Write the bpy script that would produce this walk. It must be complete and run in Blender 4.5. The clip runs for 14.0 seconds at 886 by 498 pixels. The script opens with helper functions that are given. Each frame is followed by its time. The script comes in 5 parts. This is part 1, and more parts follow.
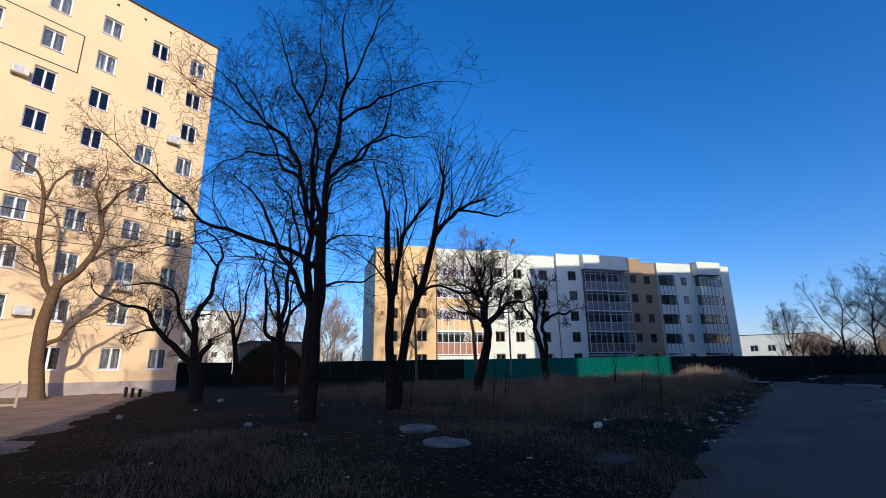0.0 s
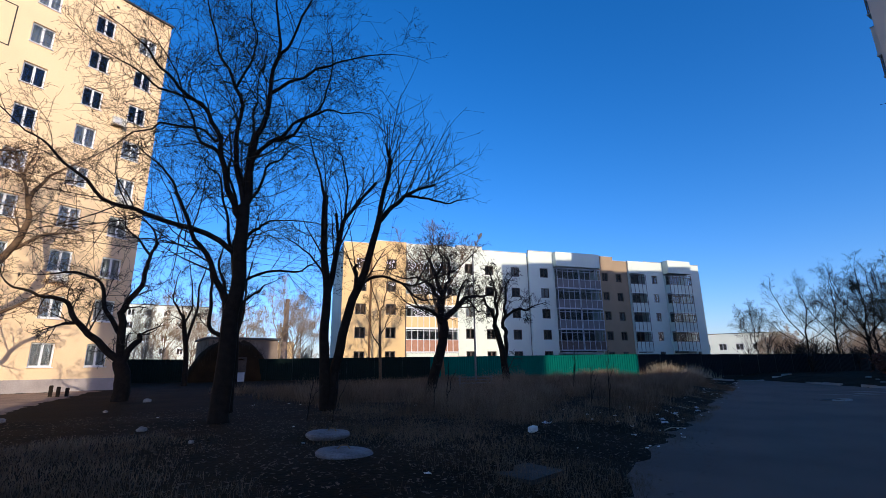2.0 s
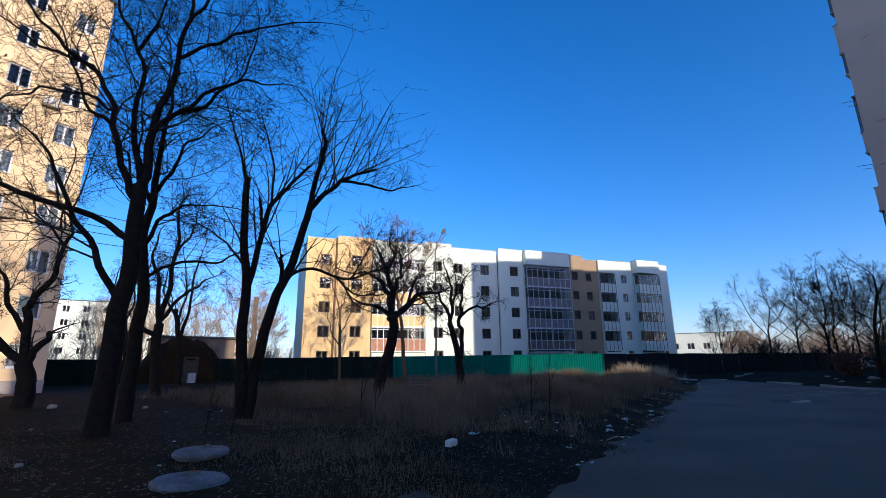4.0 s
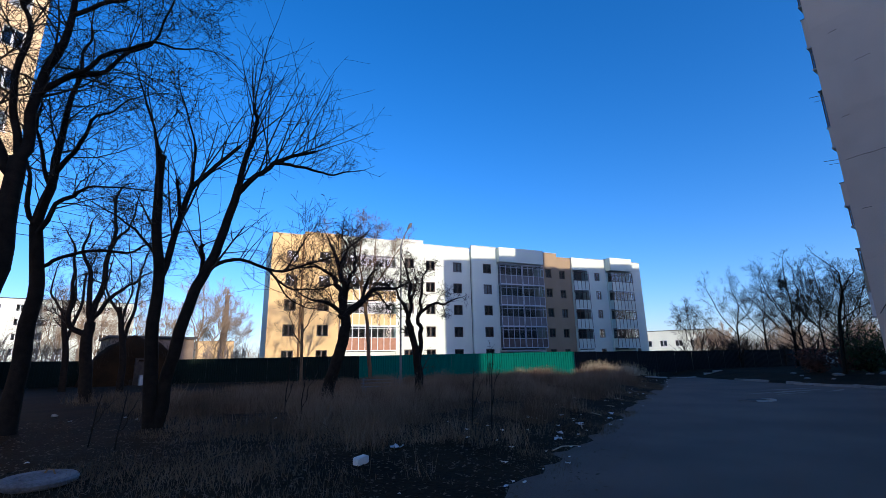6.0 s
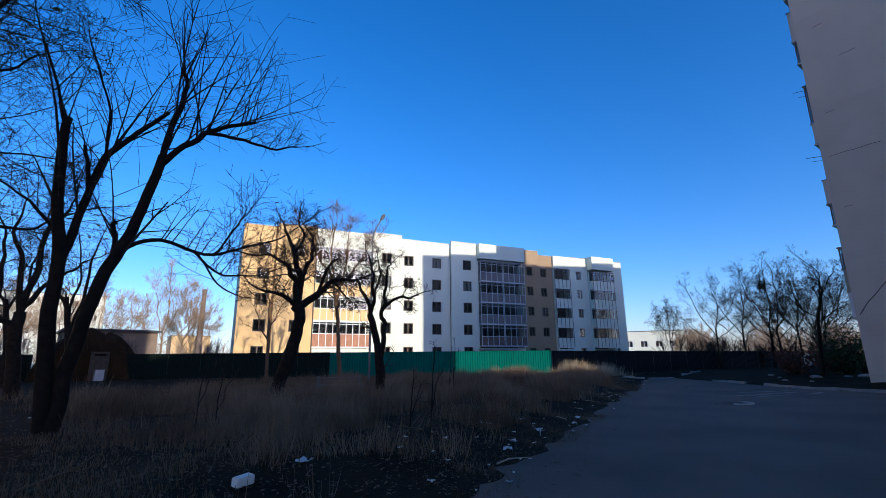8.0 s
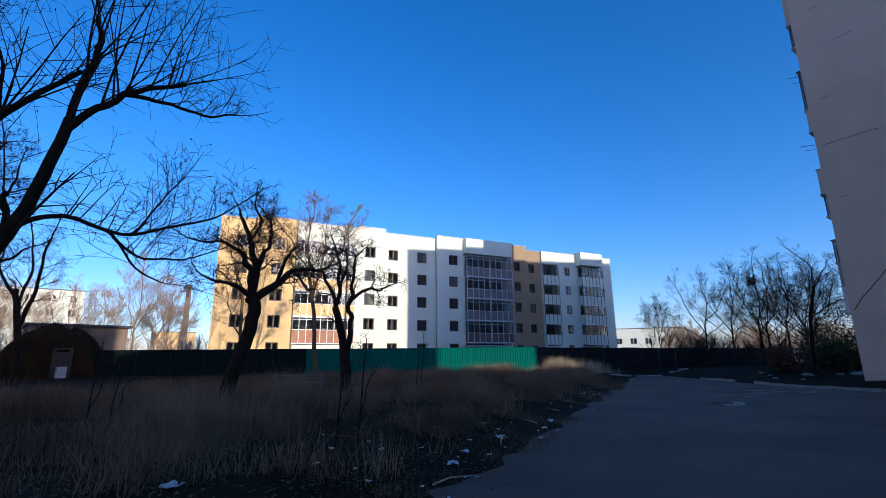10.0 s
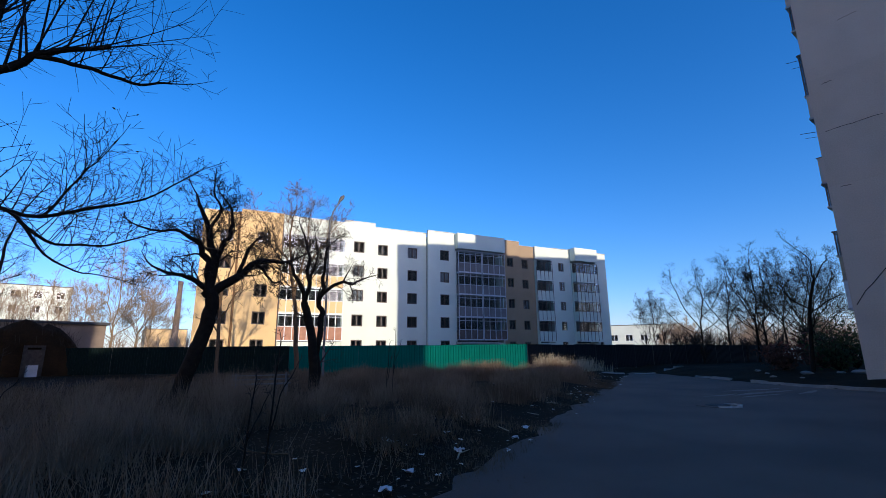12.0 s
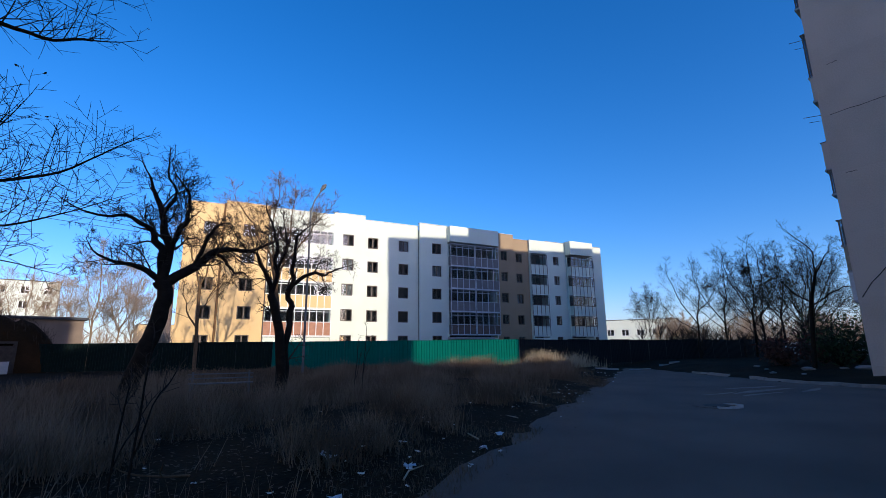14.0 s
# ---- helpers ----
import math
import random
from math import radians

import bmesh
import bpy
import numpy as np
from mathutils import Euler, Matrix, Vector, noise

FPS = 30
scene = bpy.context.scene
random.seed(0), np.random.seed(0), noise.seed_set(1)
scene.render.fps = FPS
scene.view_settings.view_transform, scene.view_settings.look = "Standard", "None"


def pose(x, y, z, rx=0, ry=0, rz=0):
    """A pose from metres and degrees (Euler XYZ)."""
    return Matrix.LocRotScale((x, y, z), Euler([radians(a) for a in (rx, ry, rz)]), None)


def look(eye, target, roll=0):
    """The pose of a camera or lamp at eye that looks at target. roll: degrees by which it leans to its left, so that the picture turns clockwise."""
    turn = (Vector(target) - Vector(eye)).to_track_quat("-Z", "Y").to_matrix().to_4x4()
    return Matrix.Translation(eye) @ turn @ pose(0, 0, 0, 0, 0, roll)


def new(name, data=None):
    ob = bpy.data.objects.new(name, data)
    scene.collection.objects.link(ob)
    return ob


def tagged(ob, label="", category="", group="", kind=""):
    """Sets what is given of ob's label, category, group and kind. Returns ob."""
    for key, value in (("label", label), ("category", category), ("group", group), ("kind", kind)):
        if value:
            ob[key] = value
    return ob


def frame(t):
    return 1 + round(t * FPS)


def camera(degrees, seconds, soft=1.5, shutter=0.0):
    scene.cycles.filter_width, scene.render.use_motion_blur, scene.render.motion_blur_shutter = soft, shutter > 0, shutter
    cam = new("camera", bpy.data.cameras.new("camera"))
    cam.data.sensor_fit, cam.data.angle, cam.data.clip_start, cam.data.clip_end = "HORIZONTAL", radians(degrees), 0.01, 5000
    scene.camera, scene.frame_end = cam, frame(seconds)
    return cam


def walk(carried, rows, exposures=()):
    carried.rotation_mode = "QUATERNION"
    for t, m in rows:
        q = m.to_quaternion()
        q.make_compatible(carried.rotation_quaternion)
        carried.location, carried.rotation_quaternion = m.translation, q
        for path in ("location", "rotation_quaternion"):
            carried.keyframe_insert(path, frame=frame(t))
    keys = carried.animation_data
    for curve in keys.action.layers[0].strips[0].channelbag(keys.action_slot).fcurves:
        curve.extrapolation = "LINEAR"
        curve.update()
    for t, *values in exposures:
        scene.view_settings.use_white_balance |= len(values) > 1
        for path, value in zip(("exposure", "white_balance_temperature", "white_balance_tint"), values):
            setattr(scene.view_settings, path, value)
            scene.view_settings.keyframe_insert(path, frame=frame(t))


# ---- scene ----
cam = camera(87.8, 14.0, soft=0.6)
PATH = [
    (0, (1.34, 0.574, 1.512), (2.183, 2.317, 2.012), -0.7),
    (0.5, (1.707, 0.689, 1.503), (2.56, 2.429, 1.997), -0.5),
    (1, (2.105, 0.843, 1.496), (2.979, 2.573, 1.987), -0.4),
    (1.5, (2.489, 1.0, 1.503), (3.387, 2.718, 1.995), -0.6),
    (2, (2.914, 1.132, 1.49), (3.835, 2.838, 1.98), -0.6),
    (2.5, (3.358, 1.244, 1.526), (4.305, 2.937, 2.014), -0.7),
    (3, (3.757, 1.43, 1.523), (4.724, 3.112, 2.008), -0.8),
    (3.5, (4.164, 1.591, 1.512), (5.15, 3.262, 1.999), -0.8),
    (4, (4.576, 1.696, 1.549), (5.581, 3.355, 2.034), -0.7),
    (4.2, (4.733, 1.754, 1.553), (5.747, 3.409, 2.033), -0.8),
    (6.3, (6.255, 2.315, 1.583), (7.347, 3.921, 2.06), -0.9),
    (6.5, (6.396, 2.375, 1.583), (7.496, 3.977, 2.056), -0.7),
    (7, (6.757, 2.506, 1.586), (7.875, 4.097, 2.057), -0.7),
    (7.5, (7.124, 2.679, 1.57), (8.251, 4.263, 2.042), -0.7),
    (8, (7.49, 2.845, 1.553), (8.621, 4.426, 2.023), -0.5),
    (10.5, (9.326, 3.687, 1.53), (10.49, 5.249, 1.985), -0.5),
    (11, (9.641, 3.823, 1.57), (10.805, 5.385, 2.021), -0.6),
    (11.5, (10.014, 3.937, 1.575), (11.182, 5.498, 2.023), -0.6),
    (12, (10.345, 4.09, 1.577), (11.516, 5.649, 2.022), -0.5),
    (12.5, (10.658, 4.276, 1.591), (11.833, 5.833, 2.033), -0.5),
    (13, (10.98, 4.414, 1.586), (12.154, 5.973, 2.022), -0.6),
    (13.5, (11.312, 4.541, 1.594), (12.49, 6.099, 2.024), -0.7),
    (14, (11.632, 4.706, 1.602), (12.814, 6.262, 2.027), -0.6),
]
walk(cam, [(t, look(eye, target, roll)) for t, eye, target, roll in PATH],
     exposures=[(0.0, -0.25), (2.0, -0.13), (3.5, -0.02), (7.0, 0.04), (10.5, -0.03), (14.0, -0.1)])

# ---- world and sun ----
SUN_EL = 17.5
world = bpy.data.worlds.new("world")
scene.world = world
world.use_nodes = True
wn = world.node_tree
sky = wn.nodes.new("ShaderNodeTexSky")
sky.sky_type, sky.sun_disc = "NISHITA", False
sky.sun_elevation, sky.sun_rotation = radians(SUN_EL), radians(180)
sky.altitude, sky.air_density, sky.dust_density, sky.ozone_density = 300, 1.0, 1.2, 4.5
deep = wn.nodes.new("ShaderNodeHueSaturation")
deep.inputs["Saturation"].default_value = 1.255
tint = wn.nodes.new("ShaderNodeMix")
tint.data_type, tint.blend_type = "RGBA", "MULTIPLY"
tint.inputs["Factor"].default_value = 1.0
tint.inputs["B"].default_value = (1.07, 0.925, 1.1, 1)
wn.links.new(sky.outputs[0], deep.inputs["Color"])
wn.links.new(deep.outputs[0], tint.inputs["A"])
wn.links.new(tint.outputs["Result"], wn.nodes["Background"].inputs[0])
wn.nodes["Background"].inputs[1].default_value = 0.235
sun = new("sun", bpy.data.lights.new("sun", "SUN"))
sun.data.energy, sun.data.angle, sun.data.color = 4.6, radians(0.5), (1.0, 0.9, 0.76)
sun.matrix_world = look((0, 0, 60), (0.0, math.cos(radians(SUN_EL)), 60 - math.sin(radians(SUN_EL))))


# ---- materials ----
def material(name, colour, rough=0.85, vary=0.25, scale=3.0, fine=40.0, bump=0.15, metal=0.0, dark=None, per_object=0.0, spec=0.3):
    """A base colour broken up by a broad noise and a fine grain, with relief."""
    m = bpy.data.materials.new(name)
    m.use_nodes = True
    t = m.node_tree
    b = t.nodes["Principled BSDF"]
    b.inputs["Roughness"].default_value, b.inputs["Metallic"].default_value = rough, metal
    b.inputs["Specular IOR Level"].default_value = spec
    co = t.nodes.new("ShaderNodeTexCoord")
    big, small = t.nodes.new("ShaderNodeTexNoise"), t.nodes.new("ShaderNodeTexNoise")
    big.inputs["Scale"].default_value, big.inputs["Detail"].default_value = scale, 5
    small.inputs["Scale"].default_value, small.inputs["Detail"].default_value = fine, 4
    for n in (big, small):
        t.links.new(co.outputs["Object"], n.inputs["Vector"])
    ramp = t.nodes.new("ShaderNodeValToRGB")
    lo = dark if dark else [c * (1 - vary) for c in colour]
    ramp.color_ramp.elements[0].position, ramp.color_ramp.elements[1].position = 0.3, 0.68
    ramp.color_ramp.elements[0].color = (*lo, 1)
    ramp.color_ramp.elements[1].color = (*colour, 1)
    add = t.nodes.new("ShaderNodeMath")
    add.operation = "MULTIPLY_ADD"
    t.links.new(small.outputs[0], add.inputs[0])
    add.inputs[1].default_value = 0.5
    half = t.nodes.new("ShaderNodeMath")
    half.operation = "MULTIPLY_ADD"
    t.links.new(big.outputs[0], half.inputs[0])
    half.inputs[1].default_value, half.inputs[2].default_value = 0.75, -0.125
    t.links.new(half.outputs[0], add.inputs[2])
    last = add.outputs[0]
    if per_object:
        info = t.nodes.new("ShaderNodeObjectInfo")
        more = t.nodes.new("ShaderNodeMath")
        more.operation = "MULTIPLY_ADD"
        t.links.new(info.outputs["Random"], more.inputs[0])
        more.inputs[1].default_value = per_object
        t.links.new(last, more.inputs[2])
        last = more.outputs[0]
    t.links.new(last, ramp.inputs[0])
    t.links.new(ramp.outputs[0], b.inputs["Base Color"])
    if bump:
        bn = t.nodes.new("ShaderNodeBump")
        bn.inputs["Strength"].default_value, bn.inputs["Distance"].default_value = bump, 0.02
        t.links.new(small.outputs[0], bn.inputs["Height"])
        t.links.new(bn.outputs[0], b.inputs["Normal"])
    return m


def glass(name, tint=(0.85, 0.92, 0.95)):
    m = bpy.data.materials.new(name)
    m.use_nodes = True
    b = m.node_tree.nodes["Principled BSDF"]
    b.inputs["Base Color"].default_value = (*tint, 1)
    b.inputs["Roughness"].default_value, b.inputs["Transmission Weight"].default_value, b.inputs["IOR"].default_value = 0.02, 1.0, 1.45
    return m


YELLOW = material("yellow_plaster", (0.88, 0.63, 0.37), vary=0.12, scale=0.35, fine=14, bump=0.05)
OCHRE = material("ochre_plaster", (0.83, 0.56, 0.27), vary=0.16, scale=0.4, fine=14, bump=0.05)
WHITE = material("white_plaster", (0.75, 0.79, 0.675), vary=0.12, scale=0.3, fine=12, bump=0.05)
TAN = material("tan_plaster", (0.4, 0.28, 0.175), vary=0.15, scale=0.5, fine=14, bump=0.05)
PANEL = material("grey_panel", (0.57, 0.455, 0.36), vary=0.2, scale=0.5, fine=18, bump=0.12, per_object=0.2)
PLINTH = material("plinth_render", (0.45, 0.38, 0.34), vary=0.3, scale=1.2, fine=20)
SEAM = material("joint_bitumen", (0.05, 0.045, 0.04), vary=0.4, scale=5)
# Rooms behind the panes: their lack of light is put into the colour.
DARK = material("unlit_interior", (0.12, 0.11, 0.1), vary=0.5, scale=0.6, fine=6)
FRAME = material("white_pvc", (0.8, 0.8, 0.79), rough=0.4, vary=0.06, scale=2, bump=0)
BROWNFRAME = material("brown_frame", (0.16, 0.12, 0.1), rough=0.5, vary=0.2)
GREYFRAME = material("weathered_grey_frame", (0.62, 0.62, 0.63), rough=0.6, vary=0.25)
GLASS = glass("window_glass")
CURTAIN = material("net_curtain", (0.36, 0.35, 0.34), vary=0.3, scale=6, fine=60, per_object=0.35)
GREYSLAB = material("grey_brown_sheeting", (0.23, 0.205, 0.2), vary=0.25, scale=1.5, fine=20)
DARKBRICK = material("dark_brown_brick", (0.17, 0.12, 0.1), vary=0.35, scale=2, fine=30)
BRICK = material("red_brick", (0.5, 0.25, 0.16), vary=0.35, scale=2, fine=30)
ROOFING = material("roof_felt", (0.08, 0.08, 0.085), vary=0.3)
ZINC = material("zinc_sheet", (0.42, 0.42, 0.42), rough=0.5, metal=0.6, vary=0.25)
RUST = material("rusty_pipe", (0.28, 0.15, 0.07), rough=0.8, vary=0.4, scale=4)
# Darkened copy of the green sheet: deep shade is put into its colour.
SHADEGREEN = material("shaded_dark_green_sheet", (0.003, 0.011, 0.009), rough=0.75, vary=0.3, scale=0.8, fine=18, bump=0.04, per_object=0.3, spec=0.15)
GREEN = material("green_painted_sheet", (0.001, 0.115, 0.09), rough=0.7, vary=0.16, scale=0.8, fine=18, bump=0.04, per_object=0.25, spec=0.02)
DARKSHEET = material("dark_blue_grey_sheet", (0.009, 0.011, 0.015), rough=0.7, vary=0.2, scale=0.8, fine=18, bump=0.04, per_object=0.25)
# Shade is put into BARK and TWIG; the PALE pair carries sunlight.
BARK = material("shaded_dark_bark", (0.026, 0.019, 0.014), vary=0.55, scale=6, fine=45, bump=0.7, spec=0.08)
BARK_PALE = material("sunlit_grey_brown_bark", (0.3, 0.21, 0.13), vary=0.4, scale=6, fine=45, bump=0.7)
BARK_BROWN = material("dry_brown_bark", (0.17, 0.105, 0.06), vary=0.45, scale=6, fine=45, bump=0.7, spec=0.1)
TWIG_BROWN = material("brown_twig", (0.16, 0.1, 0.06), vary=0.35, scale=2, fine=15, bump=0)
TWIG = material("shaded_thin_twig", (0.036, 0.026, 0.02), vary=0.4, scale=2, fine=15, bump=0)
TWIG_PALE = material("sunlit_pale_twig", (0.38, 0.28, 0.2), vary=0.35, scale=2, fine=15, bump=0)
POD = material("dry_leaf", (0.16, 0.1, 0.05), vary=0.5, scale=3)
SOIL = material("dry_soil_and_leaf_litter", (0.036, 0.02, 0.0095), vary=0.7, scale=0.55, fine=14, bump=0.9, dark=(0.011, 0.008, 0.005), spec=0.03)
SANDY = material("sunlit_trodden_sand", (0.36, 0.24, 0.165), vary=0.5, scale=0.8, fine=12, bump=0.8, spec=0.1)
ASPHALT = material("worn_asphalt", (0.13, 0.086, 0.06), vary=0.5, scale=0.4, fine=60, bump=0.35, rough=0.8)
CONCRETE = material("weathered_concrete", (0.4, 0.39, 0.37), vary=0.4, scale=3, fine=35, bump=0.4, per_object=0.2)
KERBSTONE = material("dirty_kerb_concrete", (0.26, 0.25, 0.235), vary=0.5, scale=3, fine=35, bump=0.4, per_object=0.35)
STRAW = material("dry_grass", (0.2, 0.135, 0.085), vary=0.65, scale=0.5, fine=3, bump=0, spec=0.1)
LITTER = material("dry_leaf_litter", (0.14, 0.09, 0.055), vary=0.6, scale=1.5, fine=6, bump=0)
TUFT = material("pale_grass_tuft", (0.3, 0.21, 0.14), vary=0.5, scale=0.5, fine=3, bump=0, spec=0.1)
REED = material("pale_dry_reed", (0.52, 0.44, 0.31), vary=0.4, scale=0.6, fine=4, bump=0, spec=0.1)
PAPER = material("white_litter", (0.7, 0.65, 0.58), vary=0.2, scale=9, per_object=0.3)
PLASTIC = material("grey_white_plastic", (0.6, 0.6, 0.6), rough=0.4, vary=0.25, scale=8)
MUDSLAB = material("muddy_concrete", (0.065, 0.052, 0.042), vary=0.6, scale=4, fine=30, bump=0.5)
COVER = material("dirty_cover_concrete", (0.22, 0.205, 0.2), vary=0.6, scale=2.2, fine=28, bump=0.5, dark=(0.075, 0.07, 0.065))
SHEDWALL = material("dusty_brown_render", (0.27, 0.2, 0.15), vary=0.4, scale=0.8, fine=20, bump=0.3)
STEEL = material("grey_painted_steel", (0.45, 0.46, 0.48), rough=0.5, metal=0.3, vary=0.25)
DULLSTEEL = material("dull_dark_steel", (0.16, 0.16, 0.165), rough=0.6, metal=0.2, vary=0.3)
AC_WHITE = material("yellowed_white_plastic", (0.7, 0.66, 0.55), rough=0.5, vary=0.15, scale=4)
STONE = material("pale_field_stone", (0.3, 0.265, 0.225), vary=0.35, scale=5, fine=30, bump=0.6)
CABLE = material("black_cable", (0.03, 0.03, 0.03), vary=0.2)
# Pale colour for the strips that imitate sun streaks on the asphalt.
SUNSTREAK = material("painted_sun_streak", (0.27, 0.22, 0.18), vary=0.5, scale=1.2, fine=30, bump=0.3)
WOOD = material("grey_weathered_wood", (0.45, 0.36, 0.25), vary=0.35, scale=5, fine=30)
RED = material("faded_red_paint", (0.5, 0.09, 0.06), rough=0.4, vary=0.2)
CARWHITE = material("white_car_paint", (0.7, 0.7, 0.7), rough=0.3, vary=0.08)
RUBBER = material("black_rubber", (0.025, 0.025, 0.025), vary=0.3)
FOLIAGE = material("evergreen_leaf", (0.05, 0.075, 0.03), vary=0.5, scale=2)
REDLEAF = material("dry_reddish_leaf", (0.13, 0.05, 0.035), vary=0.5, scale=2)


# ---- geometry ----
class Geo:
    def __init__(self):
        self.v, self.f = [], []

    def box(self, x0, x1, y0, y1, z0, z1):
        n = len(self.v)
        self.v += [(x, y, z) for z in (z0, z1) for y in (y0, y1) for x in (x0, x1)]
        self.f += [tuple(n + i for i in q) for q in ((0, 2, 3, 1), (4, 5, 7, 6), (0, 1, 5, 4), (2, 6, 7, 3), (0, 4, 6, 2), (1, 3, 7, 5))]
        return self

    def quad(self, *p):
        n = len(self.v)
        self.v += [tuple(q) for q in p]
        self.f.append(tuple(range(n, n + len(p))))
        return self

    def ring(self, x, y, levels, sides=20, squash=1.0):
        """A turned shape: levels are (radius, z)."""
        n = len(self.v)
        for r, z in levels:
            self.v += [(x + r * math.cos(2 * math.pi * i / sides), y + r * squash * math.sin(2 * math.pi * i / sides), z) for i in range(sides)]
        for k in range(len(levels) - 1):
            for i in range(sides):
                j = (i + 1) % sides
                self.f.append((n + k * sides + i, n + k * sides + j, n + (k + 1) * sides + j, n + (k + 1) * sides + i))
        self.f.append(tuple(n + (len(levels) - 1) * sides + i for i in range(sides)))
        self.f.append(tuple(n + i for i in reversed(range(sides))))
        return self

    def tube(self, pts, radii, sides=5):
        pts = np.asarray(pts, float)
        d = np.gradient(pts, axis=0)
        d /= np.linalg.norm(d, axis=1)[:, None] + 1e-9
        ref = np.array((0.0, 0.0, 1.0)) if abs(d[0, 2]) < 0.8 else np.array((1.0, 0.0, 0.0))
        a = np.empty_like(d)
        last = np.cross(d[0], ref)
        for i in range(len(d)):
            last = last - d[i] * last.dot(d[i])
            last = last / (math.sqrt(last.dot(last)) + 1e-9)
            a[i] = last
        b = np.cross(d, a)
        ang = np.arange(sides) * 2 * np.pi / sides
        ringp = pts[:, None, :] + np.asarray(radii)[:, None, None] * (np.cos(ang)[None, :, None] * a[:, None, :] + np.sin(ang)[None, :, None] * b[:, None, :])
        n = len(self.v)
        self.v += [tuple(p) for p in ringp.reshape(-1, 3)]
        for k in range(len(pts) - 1):
            for i in range(sides):
                j = (i + 1) % sides
                self.f.append((n + k * sides + i, n + k * sides + j, n + (k + 1) * sides + j, n + (k + 1) * sides + i))
        return self

    def mesh(self, name, mat, smooth=False):
        me = bpy.data.meshes.new(name)
        me.from_pydata(self.v, [], self.f)
        me.materials.append(mat)
        if smooth:
            me.polygons.foreach_set("use_smooth", [True] * len(me.polygons))
        me.update()
        return me


def part(name, geo, mat, parent=None, label="", at=None, smooth=False):
    """One mesh object, from a Geo or a shared mesh, under its thing or part."""
    ob = new(name, geo.mesh(name, mat, smooth) if isinstance(geo, Geo) else geo)
    if parent is not None:
        ob.parent = parent
    if at is not None:
        ob.matrix_basis = at
    if label:
        ob["label"] = label
    return ob


def thing(name, at, label, category, group="", kind=""):
    ob = new(name)
    ob.matrix_basis = at
    ob.empty_display_size = 0.2
    return tagged(ob, label, category, group, kind)


def smooth_step(a, b, x):
    t = min(1, max(0, (x - a) / (b - a)))
    return t * t * (3 - 2 * t)


# ---- ground and road ----
KERB = [(34.6, -16), (34.9, 4), (35.2, 8.6), (36.4, 11.8), (38.1, 14.4), (41.0, 18.0), (42.6, 20.4)]


def kerb_x(y):
    for (xa, ya), (xb, yb) in zip(KERB, KERB[1:]):
        if y <= yb:
            return xa + (xb - xa) * max(0, (y - ya) / (yb - ya))
    return KERB[-1][0] + (y - KERB[-1][1]) * 0.8


def lawn(x, y):
    """Metres to the left of the road's left edge."""
    return (x - 7.2) * -0.472 + (y - 5.4) * 0.882 + 0.55


def ground_z(x, y):
    d = lawn(x, y) + 0.35 * noise.noise((x * 0.7, y * 0.7, 3.0)) + 0.3 * noise.noise((x * 2.3, y * 2.3, 4.0))
    z = -0.04 + 0.28 * smooth_step(-0.25, 3.0, d)
    k = x - kerb_x(y) - 0.12
    if k > 0:
        z = max(z, 0.1 + 0.35 * smooth_step(0, 4, k))
    if z > -0.03:
        z += 0.05 * noise.noise((x * 0.5, y * 0.5, 0.0)) * smooth_step(0.0, 0.3, z) + 0.02 * noise.noise((x * 2.1, y * 2.1, 7.0)) * smooth_step(0.0, 0.2, z)
    return z


def span(a, b, step):
    return [a + step * i for i in range(int(round((b - a) / step)) + 1)]


gx = [-3000, -800, -300, -120, -60] + span(-30, -8, 2)[:-1] + span(-8, 46, 0.4)[:-1] + span(46, 100, 2) + [130, 200, 500, 1200, 3000]
gy = [-3000, -800, -200, -80, -40] + span(-20, 0, 2)[:-1] + span(0, 34, 0.4)[:-1] + span(34, 80, 2) + [100, 130, 200, 500, 1200, 3000]
g = Geo()
g.v = [(x, y, ground_z(x, y) if -70 < x < 140 and -60 < y < 140 else 0.3) for y in gy for x in gx]
W = len(gx)
g.f = [(j * W + i, j * W + i + 1, (j + 1) * W + i + 1, (j + 1) * W + i) for j in range(len(gy) - 1) for i in range(W - 1)]
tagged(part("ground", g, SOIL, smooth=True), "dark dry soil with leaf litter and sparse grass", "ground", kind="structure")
g = Geo()
rx, ry = span(-40, 46, 2), span(-16, 30, 2)
g.v = [(x, y, 0.012 * noise.noise((x * 0.2, y * 0.2, 1))) for y in ry for x in rx]
g.f = [(j * len(rx) + i, j * len(rx) + i + 1, (j + 1) * len(rx) + i + 1, (j + 1) * len(rx) + i) for j in range(len(ry) - 1) for i in range(len(rx) - 1)]
tagged(part("road", g, ASPHALT, smooth=True), "worn dark asphalt road without markings", "road", kind="structure")

# Sand patch ends at the shadow edge; its paleness is partly painted sunlight.
sand = Geo()
sx, sy = span(-20, 0.4, 0.4), span(7, 37, 0.5)
for y in sy:
    for x in sx:
        edge = min(x + 20, -1.3 - x, y - 8.0, 36.6 - y) + 0.7 * noise.noise((x * 0.5, y * 0.5, 11.0))
        sand.v.append((x, y, ground_z(x, y) - 0.05 + 0.065 * smooth_step(-0.4, 0.9, edge)))
sand.f = [(j * len(sx) + i, j * len(sx) + i + 1, (j + 1) * len(sx) + i + 1, (j + 1) * len(sx) + i) for j in range(len(sy) - 1) for i in range(len(sx) - 1)]
tagged(part("sunlit_sandy_ground", sand, SANDY, smooth=True), "trodden sandy ground before the yellow block, sunlight put into its pale colour", "ground", kind="structure")


